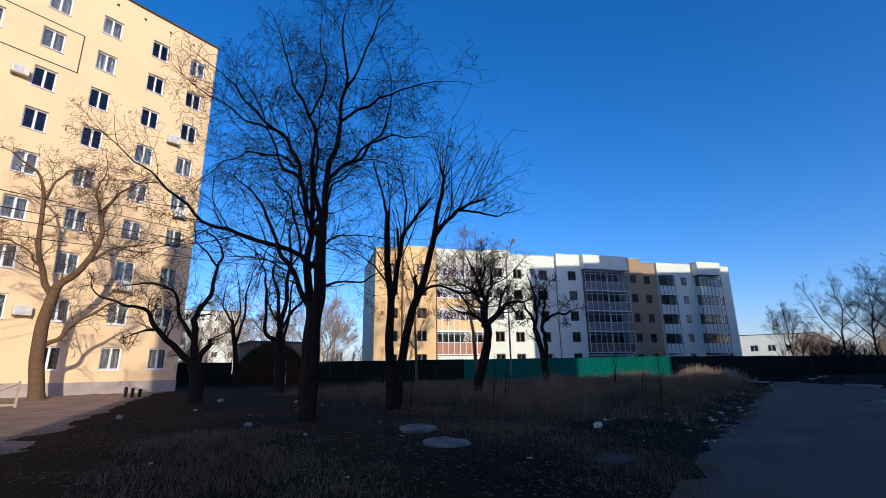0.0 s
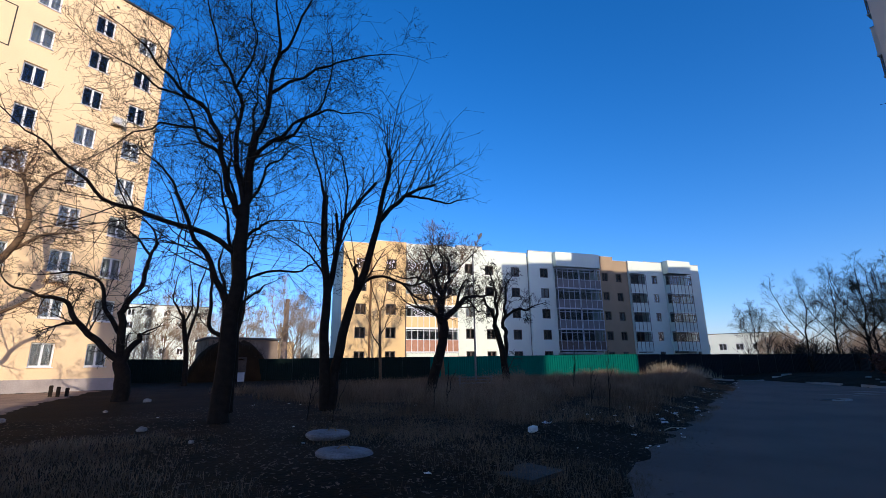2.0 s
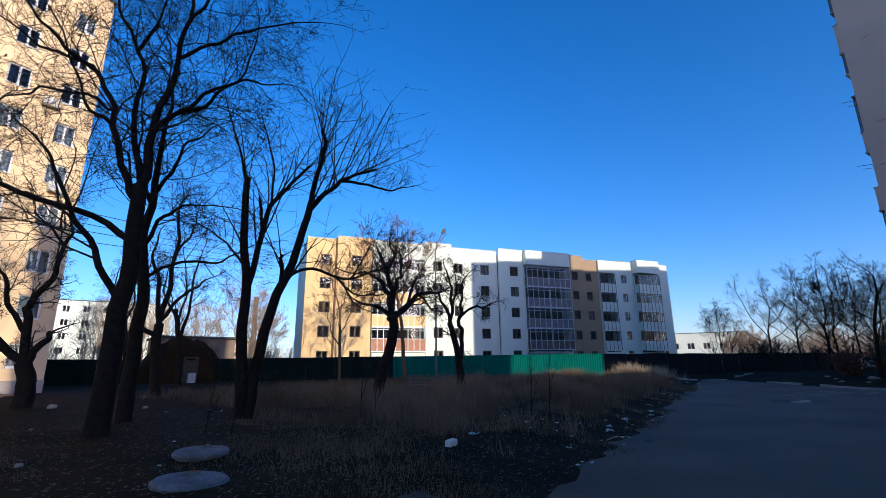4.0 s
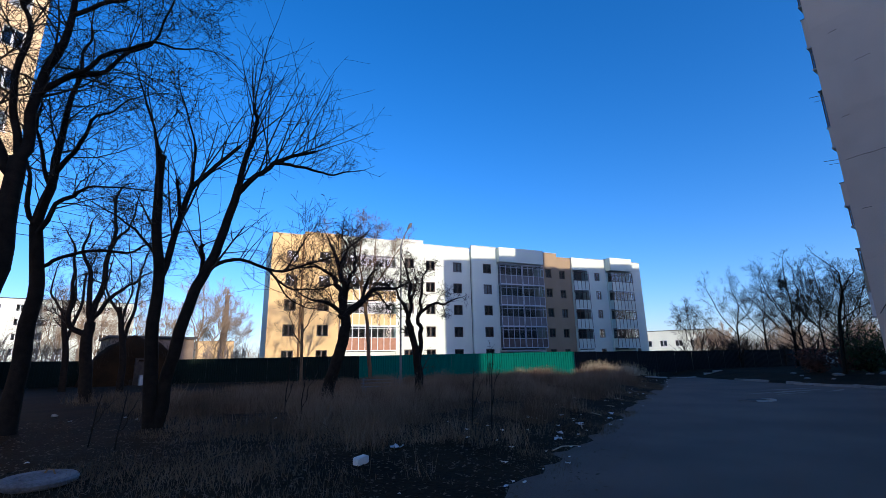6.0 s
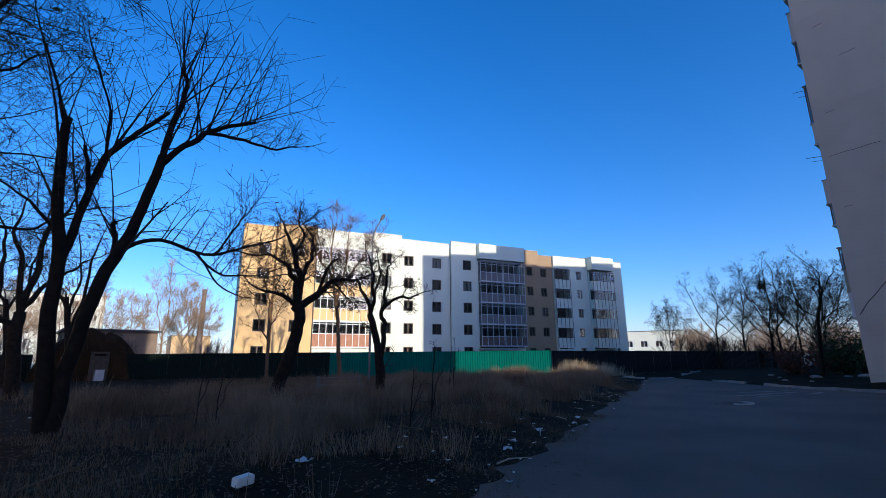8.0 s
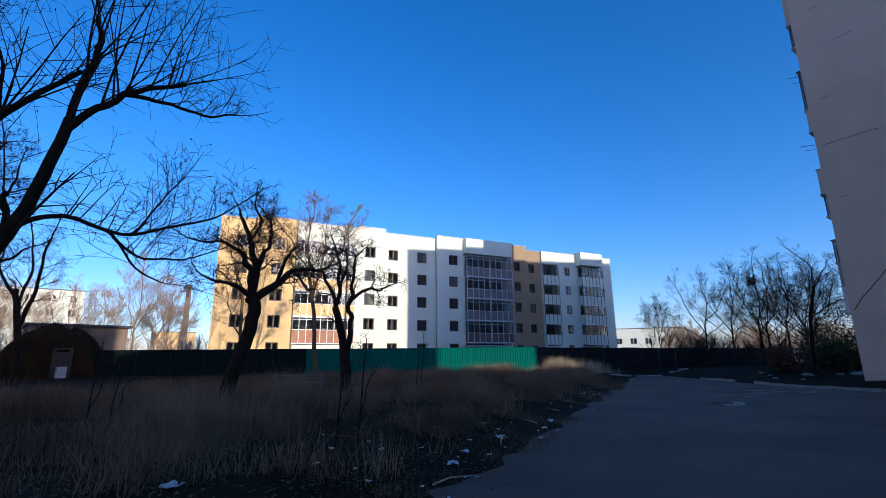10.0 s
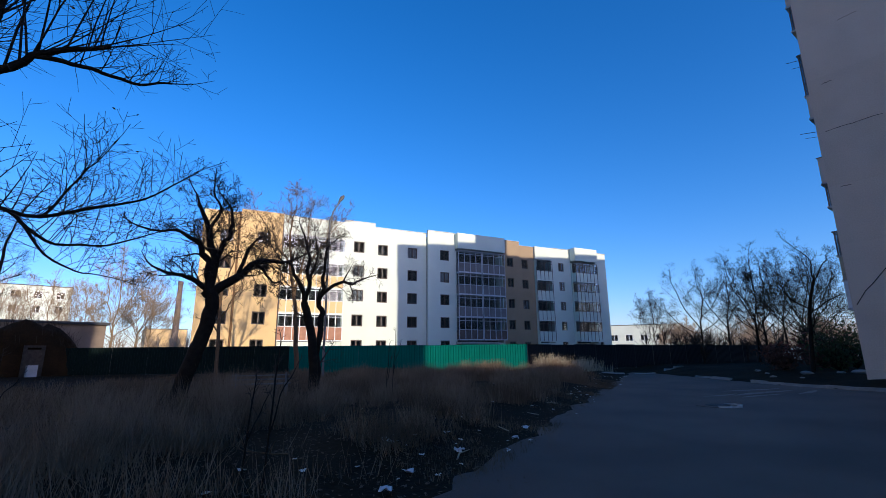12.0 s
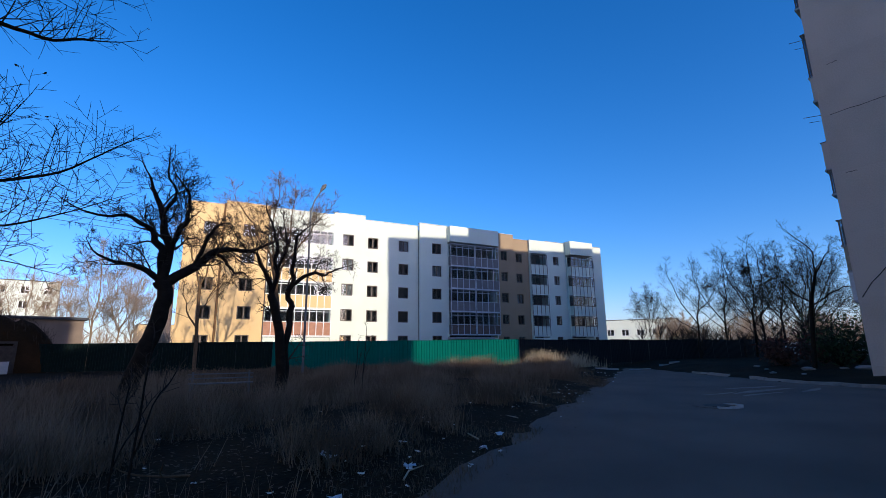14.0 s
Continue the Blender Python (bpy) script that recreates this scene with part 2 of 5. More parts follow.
# ---- windows ----
def window_kit(w, h, frame_mat, sill=True):
    fr = Geo()
    b = 0.085
    fr.box(-w / 2, -w / 2 + b, 0, 0.06, 0, h).box(w / 2 - b, w / 2, 0, 0.06, 0, h)
    fr.box(-w / 2 + b, w / 2 - b, 0, 0.06, 0, b).box(-w / 2 + b, w / 2 - b, 0, 0.06, h - b, h).box(-b * 0.7, b * 0.7, -0.01, 0.05, b, h - b)
    pane = Geo().box(-w / 4 + b * 0.9, w / 4 - b * 0.2, 0.0, 0.012, b, h - b)
    sl = Geo().box(-w / 2 - 0.04, w / 2 + 0.04, -0.22, 0.0, -0.05, 0.0)
    cur = Geo()
    n = 10
    for i in range(n):
        xa, xb = -w * 0.48 + w * 0.96 * i / n, -w * 0.48 + w * 0.96 * (i + 1) / n
        ya, yb = (0.0, 0.05) if i % 2 else (0.05, 0.0)
        cur.quad((xa, ya, 0.02), (xb, yb, 0.02), (xb, yb, h), (xa, ya, h))
    return dict(frame=fr.mesh("window_frame", frame_mat), pane=pane.mesh("pane", GLASS), sill=sl.mesh("sill", FRAME) if sill else None, curtain=cur.mesh("curtain", CURTAIN), w=w)


def put_window(parent, kit, x, y, z, curtain=False):
    wd = part("window", kit["frame"], None, parent, at=pose(x, y, z))
    for s in (-1, 1):
        part("pane", kit["pane"], None, wd, at=pose(s * kit["w"] / 4 - (0.0), 0.025, 0))
    if kit["sill"]:
        part("sill", kit["sill"], None, wd)
    if curtain:
        part("curtain", kit["curtain"], None, wd, at=pose(0, 0.16, 0))
    return wd


def pierced(x0, x1, z0, z1, holes, y=0.0, depth=0.3):
    """A wall face with its openings and their reveals."""
    ge = Geo()
    xs = sorted({x0, x1, *[v for h in holes for v in h[:2]]})
    zs = sorted({z0, z1, *[v for h in holes for v in h[2:]]})
    for xa, xb in zip(xs, xs[1:]):
        for za, zb in zip(zs, zs[1:]):
            cx, cz = (xa + xb) / 2, (za + zb) / 2
            if not any(h[0] < cx < h[1] and h[2] < cz < h[3] for h in holes):
                ge.quad((xa, y, za), (xb, y, za), (xb, y, zb), (xa, y, zb))
    e = y + depth
    for a, b, c, d in holes:
        ge.quad((a, y, c), (a, e, c), (b, e, c), (b, y, c)).quad((a, y, d), (b, y, d), (b, e, d), (a, e, d))
        ge.quad((a, y, c), (a, y, d), (a, e, d), (a, e, c)).quad((b, y, c), (b, e, c), (b, e, d), (b, y, d))
    ge.quad((x0, e, z0), (x0, e, z1), (x1, e, z1), (x1, e, z0))if not holes else None
    ge.quad((x0, y, z1), (x1, y, z1), (x1, e, z1), (x0, e, z1)).quad((x0, y, z0), (x0, y, z1), (x0, e, z1), (x0, e, z0)).quad((x1, y, z0), (x1, e, z0), (x1, e, z1), (x1, y, z1))
    return ge


def air_conditioner(parent, x, z):
    ac = part("air_conditioner", Geo().box(x - 0.4, x + 0.4, -0.38, -0.08, z, z + 0.52), AC_WHITE, parent, "off-white outdoor air conditioner unit")
    part("fan_grille", Geo().box(x - 0.3, x + 0.12, -0.395, -0.38, z + 0.05, z + 0.47), GREYFRAME, ac)
    for u in (x - 0.35, x + 0.3):
        part("bracket", Geo().box(u, u + 0.05, -0.4, 0, z - 0.05, z), STEEL, ac)


# ---- yellow nine-storey tower ----
rng = random.Random(4)
tower = thing("apartment_tower", pose(-0.95, 37.2, 0, 0, 0, 28), "yellow plastered nine-storey apartment block with white windows", "building")
TW, TD, TH = 26.0, 12.0, 26.7
cols = [-1.3, -3.95, -6.95, -9.75, -12.6, -15.4, -18.2, -21.0, -23.8]
holes = [(c - 0.56, c + 0.56, 1.63 + 2.72 * k, 1.63 + 2.72 * k + 1.34) for c in cols for k in range(9)]
part("wall", pierced(-TW, 0, 0.95, TH, holes), YELLOW, tower)
part("plinth", Geo().box(-TW, 0.02, -0.06, TD, -0.5, 0.95), PLINTH, tower, "rough grey-brown plinth")
part("side_wall", Geo().box(-0.3, 0.0, 0.3, TD, 0.95, TH).box(-TW, -TW + 0.3, 0.3, TD, 0.95, TH).box(-TW + 0.3, -0.3, TD - 0.3, TD, 0.95, TH), YELLOW, tower)
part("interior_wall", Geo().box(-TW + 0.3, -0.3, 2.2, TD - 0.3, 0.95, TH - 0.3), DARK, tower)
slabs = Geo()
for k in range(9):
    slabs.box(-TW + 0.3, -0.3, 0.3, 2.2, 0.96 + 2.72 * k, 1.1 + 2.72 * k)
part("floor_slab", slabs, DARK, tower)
part("roof", Geo().box(-TW - 0.1, 0.1, -0.12, TD + 0.1, TH, TH + 0.12), ROOFING, tower, "dark roof edge flashing")
vent = Geo().box(0, 0.15, -0.02, 0.0, 0, 0.17).mesh("roof_vent", SEAM)
for i in range(14):
    part("roof_vent", vent, None, tower, at=pose(-1.9 - 1.7 * i, 0, 25.85))
lines = Geo()
for z in (19.75, 22.45):
    lines.box(-14.5, -8.3, -0.012, 0.0, z, z + 0.06)
lines.box(-8.36, -8.3, -0.013, 0.0, 19.75, 22.5)
part("joint", lines, SEAM, tower)
kit_t = window_kit(1.12, 1.34, FRAME)
for c in cols[:6]:
    for k in range(9):
        put_window(tower, kit_t, c, 0.14, 1.63 + 2.72 * k, rng.random() < 0.78)
for x, z in ((-2.35, 17.3), (-8.55, 4.55), (-10.9, 18.2), (-1.3, 12.0), (-3.95, 6.45)):
    air_conditioner(tower, x, z)

# ---- five-storey block ----
block = thing("apartment_block", pose(46.6, 47.8, 0, 0, 0, -10), "white and ochre five-storey apartment block with glazed balconies", "building")
ROWS = [12.78 - 2.73 * k for k in range(5)]
kit_dark = window_kit(1.24, 1.27, BROWNFRAME, False)
kit_mid = window_kit(0.98, 1.2, BROWNFRAME, False)
kit_small = window_kit(0.62, 1.2, BROWNFRAME, False)


def section(u0, u1, v, top, mat, wins=(), kit=None, parapet=None):
    hs = [(c - kit["w"] / 2, c + kit["w"] / 2, z, z + (1.27 if kit is kit_dark else 1.2)) for c in wins for z in ROWS]
    part("wall", pierced(u0, u1, -0.4, top, hs, v, 0.3), mat, block)
    for c in wins:
        for z in ROWS:
            put_window(block, kit, c, v + 0.12, z, rng.random() < 0.15)
    part("coping", Geo().box(u0 - 0.03, u1 + 0.03, v - 0.05, v + 0.4, top, top + 0.06), ZINC, block)


section(-29.4, -26.0, 0.35, 15.9, OCHRE, (-27.2,), kit_dark)
section(-26.0, -21.9, 0.0, 16.2, OCHRE, (-23.7,), kit_dark)
section(-15.3, -11.8, 0.0, 16.35, WHITE, (-13.65,), kit_dark)
section(-11.8, -5.1, 0.45, 16.05, WHITE, (-10.68, -6.95), kit_dark)
section(-5.1, -1.4, 0.0, 16.35, WHITE, (-2.85,), kit_dark)
section(5.6, 8.5, 0.1, 16.3, TAN, (6.95,), kit_mid)
section(8.5, 11.2, 0.5, 15.9, TAN, (9.6,), kit_mid)
section(14.0, 17.4, 0.2, 16.0, WHITE, (15.7,), kit_mid)
section(21.6, 24.3, 0.2, 16.0, WHITE, (22.4,), kit_small)


def balcony(u0, u1, v, z, posts, panel_mat, frame_mat, panel_h=1.35, glaze_h=1.45):
    """A glazed balcony: slab, parapet with battens, posts and panes."""
    b = part("balcony", Geo().box(u0, u1, v, v + 1.4, z - 0.12, z), CONCRETE, block)
    part("slab_edge", Geo().box(u0, u1, v - 0.045, v - 0.002, z - 0.13, z - 0.01), frame_mat if frame_mat is not BROWNFRAME else WHITE, b)
    part("parapet", Geo().box(u0, u1, v, v + 0.06, z, z + panel_h), panel_mat, b)
    fr = Geo()
    n = posts
    for i in range(n + 1):
        x = u0 + (u1 - u0) * i / n
        fr.box(x - 0.035, x + 0.035, v - 0.03, v + 0.03, z, z + panel_h + glaze_h)
    for h in (panel_h - 0.03, panel_h + glaze_h * 0.7, panel_h + glaze_h - 0.05):
        fr.box(u0, u1, v - 0.035, v + 0.035, z + h, z + h + 0.06)
    part("balcony_frame", fr, frame_mat, b)
    if v < -0.3:
        for x in (u0, u1 - 0.05):
            part("side_parapet", Geo().box(x, x + 0.05, v + 0.06, 0.2, z, z + panel_h), panel_mat, b)
            part("side_pane", Geo().box(x + 0.02, x + 0.03, v + 0.06, 0.2, z + panel_h, z + panel_h + glaze_h - 0.05), GLASS, b)
            part("side_rail", Geo().box(x, x + 0.05, v + 0.06, 0.2, z + panel_h + glaze_h - 0.05, z + panel_h + glaze_h), frame_mat, b)
    for i in range(n):
        xa, xb = u0 + (u1 - u0) * i / n, u0 + (u1 - u0) * (i + 1) / n
        part("pane", Geo().box(xa + 0.03, xb - 0.03, v + 0.005, v + 0.015, z + panel_h, z + panel_h + glaze_h), GLASS, b)


for z in (3.1, 5.83, 8.56, 11.29):
    low = z < 5
    balcony(-21.9, -15.3, -0.1, z, 9, BRICK if low else (OCHRE if z < 10 else WHITE), FRAME)
    balcony(-1.3, 2.0, -0.7, z + 0.2, 4, DARKBRICK if low else GREYSLAB, GREYFRAME, 1.1, 1.5)
    balcony(2.15, 5.5, -0.7, z + 0.2, 4, DARKBRICK if low else GREYSLAB, GREYFRAME, 1.1, 1.5)
    balcony(11.25, 14.0, 0.1, z + 0.1, 4, WHITE, BROWNFRAME, 1.25, 1.4)
    balcony(17.5, 21.5, -0.8, z + 0.1, 6, WHITE, BROWNFRAME, 1.25, 1.4)
part("balcony_top", Geo().box(-21.9, -15.3, -0.15, 1.2, 14.1, 16.1), WHITE, block)
part("balcony_top", Geo().box(-1.4, 5.6, -0.75, 1.2, 14.35, 16.3), WHITE, block)
part("balcony_top", Geo().box(11.2, 14.0, 0.2, 1.2, 14.2, 16.0), WHITE, block)
part("balcony_top", Geo().box(17.4, 21.6, -0.9, 1.2, 14.3, 16.2), WHITE, block)
part("entrance_canopy", Geo().box(-1.5, 4.0, -1.6, -0.1, 2.75, 2.95), CONCRETE, block, "thin concrete canopy over the entrance")
for a, b in ((-21.9, -15.3), (-1.4, 5.6), (11.2, 14.0), (17.4, 21.6)):
    y = -0.05 if b > 20 or abs(a) < 2 else 0.1
    part("balcony_cheek", Geo().box(a, a + 0.15, y, 1.4, -0.4, 14.1), WHITE, block)
    part("balcony_cheek", Geo().box(b - 0.15, b, y, 1.4, -0.4, 14.1), WHITE, block)
    part("base_wall", Geo().box(a + 0.15, b - 0.15, -0.02, 0.15, -0.4, 2.9), WHITE, block)
part("side_wall", Geo().box(-29.4, -29.1, 0.65, 13, -0.4, 15.9).box(24.0, 24.3, 0.5, 13, -0.4, 16.0).box(-29.1, 24.0, 12.7, 13, -0.4, 15.9), WHITE, block)
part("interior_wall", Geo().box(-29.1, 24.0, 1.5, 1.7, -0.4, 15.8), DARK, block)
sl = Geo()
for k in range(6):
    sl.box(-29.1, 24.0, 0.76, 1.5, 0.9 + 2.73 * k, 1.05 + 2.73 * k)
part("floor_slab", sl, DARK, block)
part("roof", Geo().box(-29.4, 24.3, 1.2, 13, 15.5, 15.8), ROOFING, block)
part("drainpipe", Geo().tube([(-26.1, 0.2, 16), (-26.1, 0.2, 0)], [0.09, 0.09], 8), RUST, block, "rusty brown downpipe")
part("drainpipe", Geo().tube([(-21.9, -0.1, 15.5), (-21.9, -0.1, 0)], [0.06, 0.06], 8), BROWNFRAME, block)

# ---- grey panel block beside the road ----
grey = thing("panel_block", pose(38, 9.7, 0), "grey concrete panel apartment block with cluttered balconies", "building")
GH, GL, GD = 26.8, 46.0, 13.0
part("wall_core", Geo().box(0.08, 15.0, -GD, 0.0, -0.5, GH).box(15.0, GL, -GD, 0.0, -0.5, GH - 1.0), SEAM, grey)
for k in range(9):
    for j in range(2):
        z0, z1 = 0.75 + 2.85 * k, 0.75 + 2.85 * (k + 1)
        part("panel", Geo().box(0.0, 0.08, -GD + 6.5 * j + 0.0015, -GD + 6.5 * (j + 1) - 0.0015, z0 + 0.0015, z1 - 0.0015), PANEL, grey)
part("plinth", Geo().box(-0.02, 0.08, -GD, 0, -0.5, 0.75), PANEL, grey)
part("north_wall", Geo().box(0.0, 15.0, 0.0, 0.06, -0.5, GH).box(15.0, GL, 0.0, 0.06, -0.5, GH - 1.0), PANEL, grey)
part("lift_house", Geo().box(9.6, 15.0, -4.0, -0.3, GH + 0.15, GH + 2.6), PANEL, grey)
part("roof", Geo().box(-0.1, 15.0, -GD - 0.1, 0.1, GH, GH + 0.15).box(15.0, GL + 0.1, -GD - 0.1, 0.1, GH - 1.0, GH - 0.85), ROOFING, grey)
for z0, z1, deep_by, mat in ((3.5, 4.78, 0.34, PLASTIC), (4.82, 5.95, 0.32, WOOD), (8.4, 9.55, 0.3, None), (5.99, 7.15, 0.36, None), (9.6, 10.9, 0.42, PANEL),
                             (13.1, 14.3, 0.32, PANEL), (14.35, 16.7, 0.34, None), (18.2, 19.6, 0.34, None), (19.7, 21.6, 0.42, PANEL), (22.6, 24.2, 0.34, None)):
    deep_by = 0.06 + 0.62 * (deep_by - 0.06)
    b = part("balcony", Geo().box(0.1, 5.8, 0.06, deep_by + 0.05, z0 - 0.1, z0), CONCRETE, grey)
    if mat:
        part("parapet", Geo().box(0.12, 5.8, deep_by - 0.05, deep_by, z0, z1).box(0.12, 0.17, 0.06, deep_by - 0.05, z0, z1), mat, b)
        part("parapet_cap", Geo().box(0.1, 5.82, 0.06, deep_by + 0.04, z1, z1 + 0.04), BROWNFRAME, b)
    else:
        cage = Geo().box(0.12, 0.18, deep_by - 0.06, deep_by, z0, z1).box(0.12, 0.18, 0.06, 0.12, z0, z1).box(0.1, 5.8, 0.06, deep_by + 0.06, z1 - 0.06, z1)
        for i in range(1, 6):
            cage.box(0.12 + 1.1 * i, 0.18 + 1.1 * i, deep_by - 0.06, deep_by, z0, z1 - 0.06)
        part("balcony_frame", cage, BROWNFRAME, b)
        part("pane", Geo().box(0.145, 0.155, 0.12, deep_by - 0.06, z0, z1 - 0.06), GLASS, b)
        part("pane", Geo().box(0.18, 5.7, deep_by - 0.03, deep_by - 0.02, z0, z1 - 0.06), GLASS, b)
        part("stored_clutter", Geo().box(0.22, 5.0, 0.065, deep_by - 0.065, z0 + 0.01, z1 - 0.3), DARK, b)
for y0, y1, z0, z1 in ((-0.25, -2.4, 12.12, 12.16), (-0.5, -0.9, 14.6, 14.62), (-1.6, -2.3, 17.6, 17.63), (-0.8, -1.2, 19.9, 19.92), (-0.4, -0.8, 9.2, 9.2)):
    part("crack", Geo().tube([(-0.004, y0 + (y1 - y0) * i / 6, z0 + (z1 - z0) * i / 6 + 0.015 * ((i * 7) % 3 - 1)) for i in range(7)], [0.012] * 7, 4), SEAM, grey)
part("stain_crack", Geo().tube([(-0.004, -0.1, 3.6), (-0.004, -0.5, 4.2), (-0.004, -0.8, 4.5), (-0.004, -1.4, 5.2), (-0.004, -1.9, 5.9)], [0.02, 0.018, 0.02, 0.016, 0.012], 4), SEAM, grey)
for z in (16.4, 12.3):
    for x, thick in ((0.2, 0.016), (1.0, 0.012)):
        part("drying_pole", Geo().tube([(x, 0.06, z), (x - 0.1, 0.75, z + 0.1)], [thick, thick], 4), DULLSTEEL, grey)

# ---- blocks south of the road, which shade the ground ----
def plain_block(at, w, d, h, mat, label, rows, step=3.2, win=(1.3, 1.4), first=1.6, storey=2.8, faces=1):
    o = thing("apartment_block", at, label, "building")
    n = max(1, int(w / step))
    hs = []
    for i in range(n):
        for k in range(rows):
            c = w * (i + 0.5) / n
            hs.append((c - win[0] / 2, c + win[0] / 2, first + storey * k, first + storey * k + win[1]))
    part("wall", pierced(0, w, -0.5, h, hs), mat, o)
    part("side_wall", Geo().box(0, 0.3, 0.3, d, -0.5, h).box(w - 0.3, w, 0.3, d, -0.5, h).box(0.3, w - 0.3, d - 0.3, d, -0.5, h), mat, o)
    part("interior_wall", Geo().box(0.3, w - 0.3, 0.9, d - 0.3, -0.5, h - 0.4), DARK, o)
    part("roof", Geo().box(-0.1, w + 0.1, -0.1, d + 0.1, h, h + 0.15), ROOFING, o)
    kit = window_kit(win[0], win[1], FRAME, False)
    for a, b, z0, z1 in hs:
        put_window(o, kit, (a + b) / 2, 0.12, z0, False)
    return o


LINK_X = 31.4
plain_block(pose(10.4, -15.6, 0, 0, 0, 180), 12.7, 12, 26.7, PANEL, "grey nine-storey block south of the road", 2, 5.5)
plain_block(pose(LINK_X, -15.6, 0, 0, 0, 180), LINK_X - 10.38, 12, 22.0, PANEL, "grey lower block south of the road", 2, 7)
plain_block(pose(38.0, -15.6, 0, 0, 0, 180), 38.0 - LINK_X, 12, 13.2, PANEL, "grey link building south of the road", 1, 5)

# ---- far buildings ----
plain_block(pose(-45, 121, 0, 0, 0, 2), 51, 12, 15.2, WHITE, "white far five-storey apartment block", 5, 3.4, storey=2.8)
plain_block(pose(122, 93, 0, 0, 0, -60), 31, 12, 9.0, WHITE, "low white far school building", 2, 3.6, (1.8, 1.7), 1.4, 3.3)
plain_block(pose(22, 156, 0, 0, 0, 0), 10, 12, 9, OCHRE, "low ochre building far behind the fence", 2, 3.4)

# ---- garage shed, and a mound in place of the shadow on its wall ----
MOUND = (6.5, 51.0)
shed = thing("shed", pose(11.2, 54.3, 0.3, 0, 0, 8), "low pale brick garage with flat roof", "shed")
part("wall", Geo().box(-6.8, 0, 0, 7, -0.4, 4.0), SHEDWALL, shed)
part("roof", Geo().box(-7.0, 0.25, -0.25, 7.2, 4.0, 4.2), ROOFING, shed)

# Added dark hump that imitates the rounded shadow across the shed wall.
mound_geo = Geo()
MU, MV = 22, 12
for j in range(MV + 1):
    for i in range(MU + 1):
        u, v = 2 * i / MU - 1, 2 * j / MV - 1
        hill = max(0.0, 1 - abs(u) ** 2.4) ** 0.8 * max(0.0, 1 - abs(v) ** 3) ** 0.5
        mound_geo.v.append((3.9 * u, 1.8 * v, 3.95 * hill - 0.1 + 0.5 * hill * noise.noise((u * 2.6, v * 2.2, 2.0)) + 0.22 * hill * noise.noise((u * 9, v * 7, 6.0))))
mound_geo.f = [(j * (MU + 1) + i, j * (MU + 1) + i + 1, (j + 1) * (MU + 1) + i + 1, (j + 1) * (MU + 1) + i) for j in range(MV) for i in range(MU)]
mound = thing("shadow_mound", pose(MOUND[0], MOUND[1], ground_z(*MOUND), 0, 0, 8), "dark overgrown mound standing in for a rounded shadow on the shed", "mound")
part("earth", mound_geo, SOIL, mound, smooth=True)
part("hatch_door", Geo().box(-0.05, 0.75, -1.98, -1.86, 0.0, 1.9).box(0.03, 0.67, -2.0, -1.98, 0.1, 1.8), MUDSLAB, mound, "weathered grey wooden hatch door")
mound_rng, weeds = np.random.default_rng(31), Geo()
for i in range(420):
    k = mound_rng.integers(0, len(mound_geo.v))
    p = np.array(mound_geo.v[k])
    if p[2] > 0.3:
        p[:2] += mound_rng.normal(0, 0.12, 2)
        q = p + np.array((*mound_rng.normal(0, 0.18, 2), mound_rng.uniform(0.25, 0.75)))
        weeds.tube([p - np.array((0, 0, 0.1)), (p + q) / 2 + mound_rng.normal(0, 0.05, 3), q], [0.012, 0.01, 0.005], 3)
part("dead_weeds", weeds, TWIG, mound, "dark dead weeds")["kind"] = "stuff"
part("door_surround", Geo().box(-0.25, -0.05, -2.0, -0.9, -0.1, 2.05).box(0.75, 0.95, -2.0, -0.9, -0.1, 2.05).box(-0.25, 0.95, -2.0, -0.9, 2.05, 2.2), MUDSLAB, mound)

# ---- green sheet fence ----
def sheet(n, h):
    ge = Geo()
    xs, pit = [], 0.2
    k = int(round(n / pit))
    prof = []
    for i in range(k):
        x = i * pit
        prof += [(x, 0.0), (x + 0.07, 0.0), (x + 0.1, -0.03), (x + 0.17, -0.03)]
    prof.append((n, 0.0))
    for (xa, ya), (xb, yb) in zip(prof, prof[1:]):
        ge.quad((xa, ya, 0), (xb, yb, 0), (xb, yb, h), (xa, ya, h))
        ge.quad((xa, ya + 0.004, 0), (xa, ya + 0.004, h), (xb, yb + 0.004, h), (xb, yb + 0.004, 0))
    return ge


def sheet_fence(p, q, top, mat, label):
    L = math.dist(p, q)
    n = int(L / 2.4)
    ang = math.degrees(math.atan2(q[1] - p[1], q[0] - p[0]))
    f = thing("fence", pose(*p, 0, 0, 0, ang), label, "fence")
    me = sheet(L / n - 0.01, 2.0).mesh("sheet", mat)
    post = Geo().box(-0.03, 0.03, 0.03, 0.09, -0.2, 1.96).mesh("post", DULLSTEEL)
    fr = random.Random(int(L))
    for i in range(n):
        x = L / n * i
        part("sheet", me, None, f, at=pose(x, 0, top - 2.0 + fr.uniform(-0.02, 0.02), 0, 0, fr.uniform(-0.4, 0.4)))
        part("post", post, None, f, at=pose(x, 0, top - 2.0))
    part("rail", Geo().box(0, L, 0.03, 0.06, top - 0.35, top - 0.31).box(0, L, 0.03, 0.06, top - 1.6, top - 1.56), STEEL, f)


# The stretches lying in shadow use the shade-darkened green.
sheet_fence((7.3, 50.9), (22.7, 40.45), 2.28, SHADEGREEN, "green corrugated sheet metal fence with shade darkened into its colour")
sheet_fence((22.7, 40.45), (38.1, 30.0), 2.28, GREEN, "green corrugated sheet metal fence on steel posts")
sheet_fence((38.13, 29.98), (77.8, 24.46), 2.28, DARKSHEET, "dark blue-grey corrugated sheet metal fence")

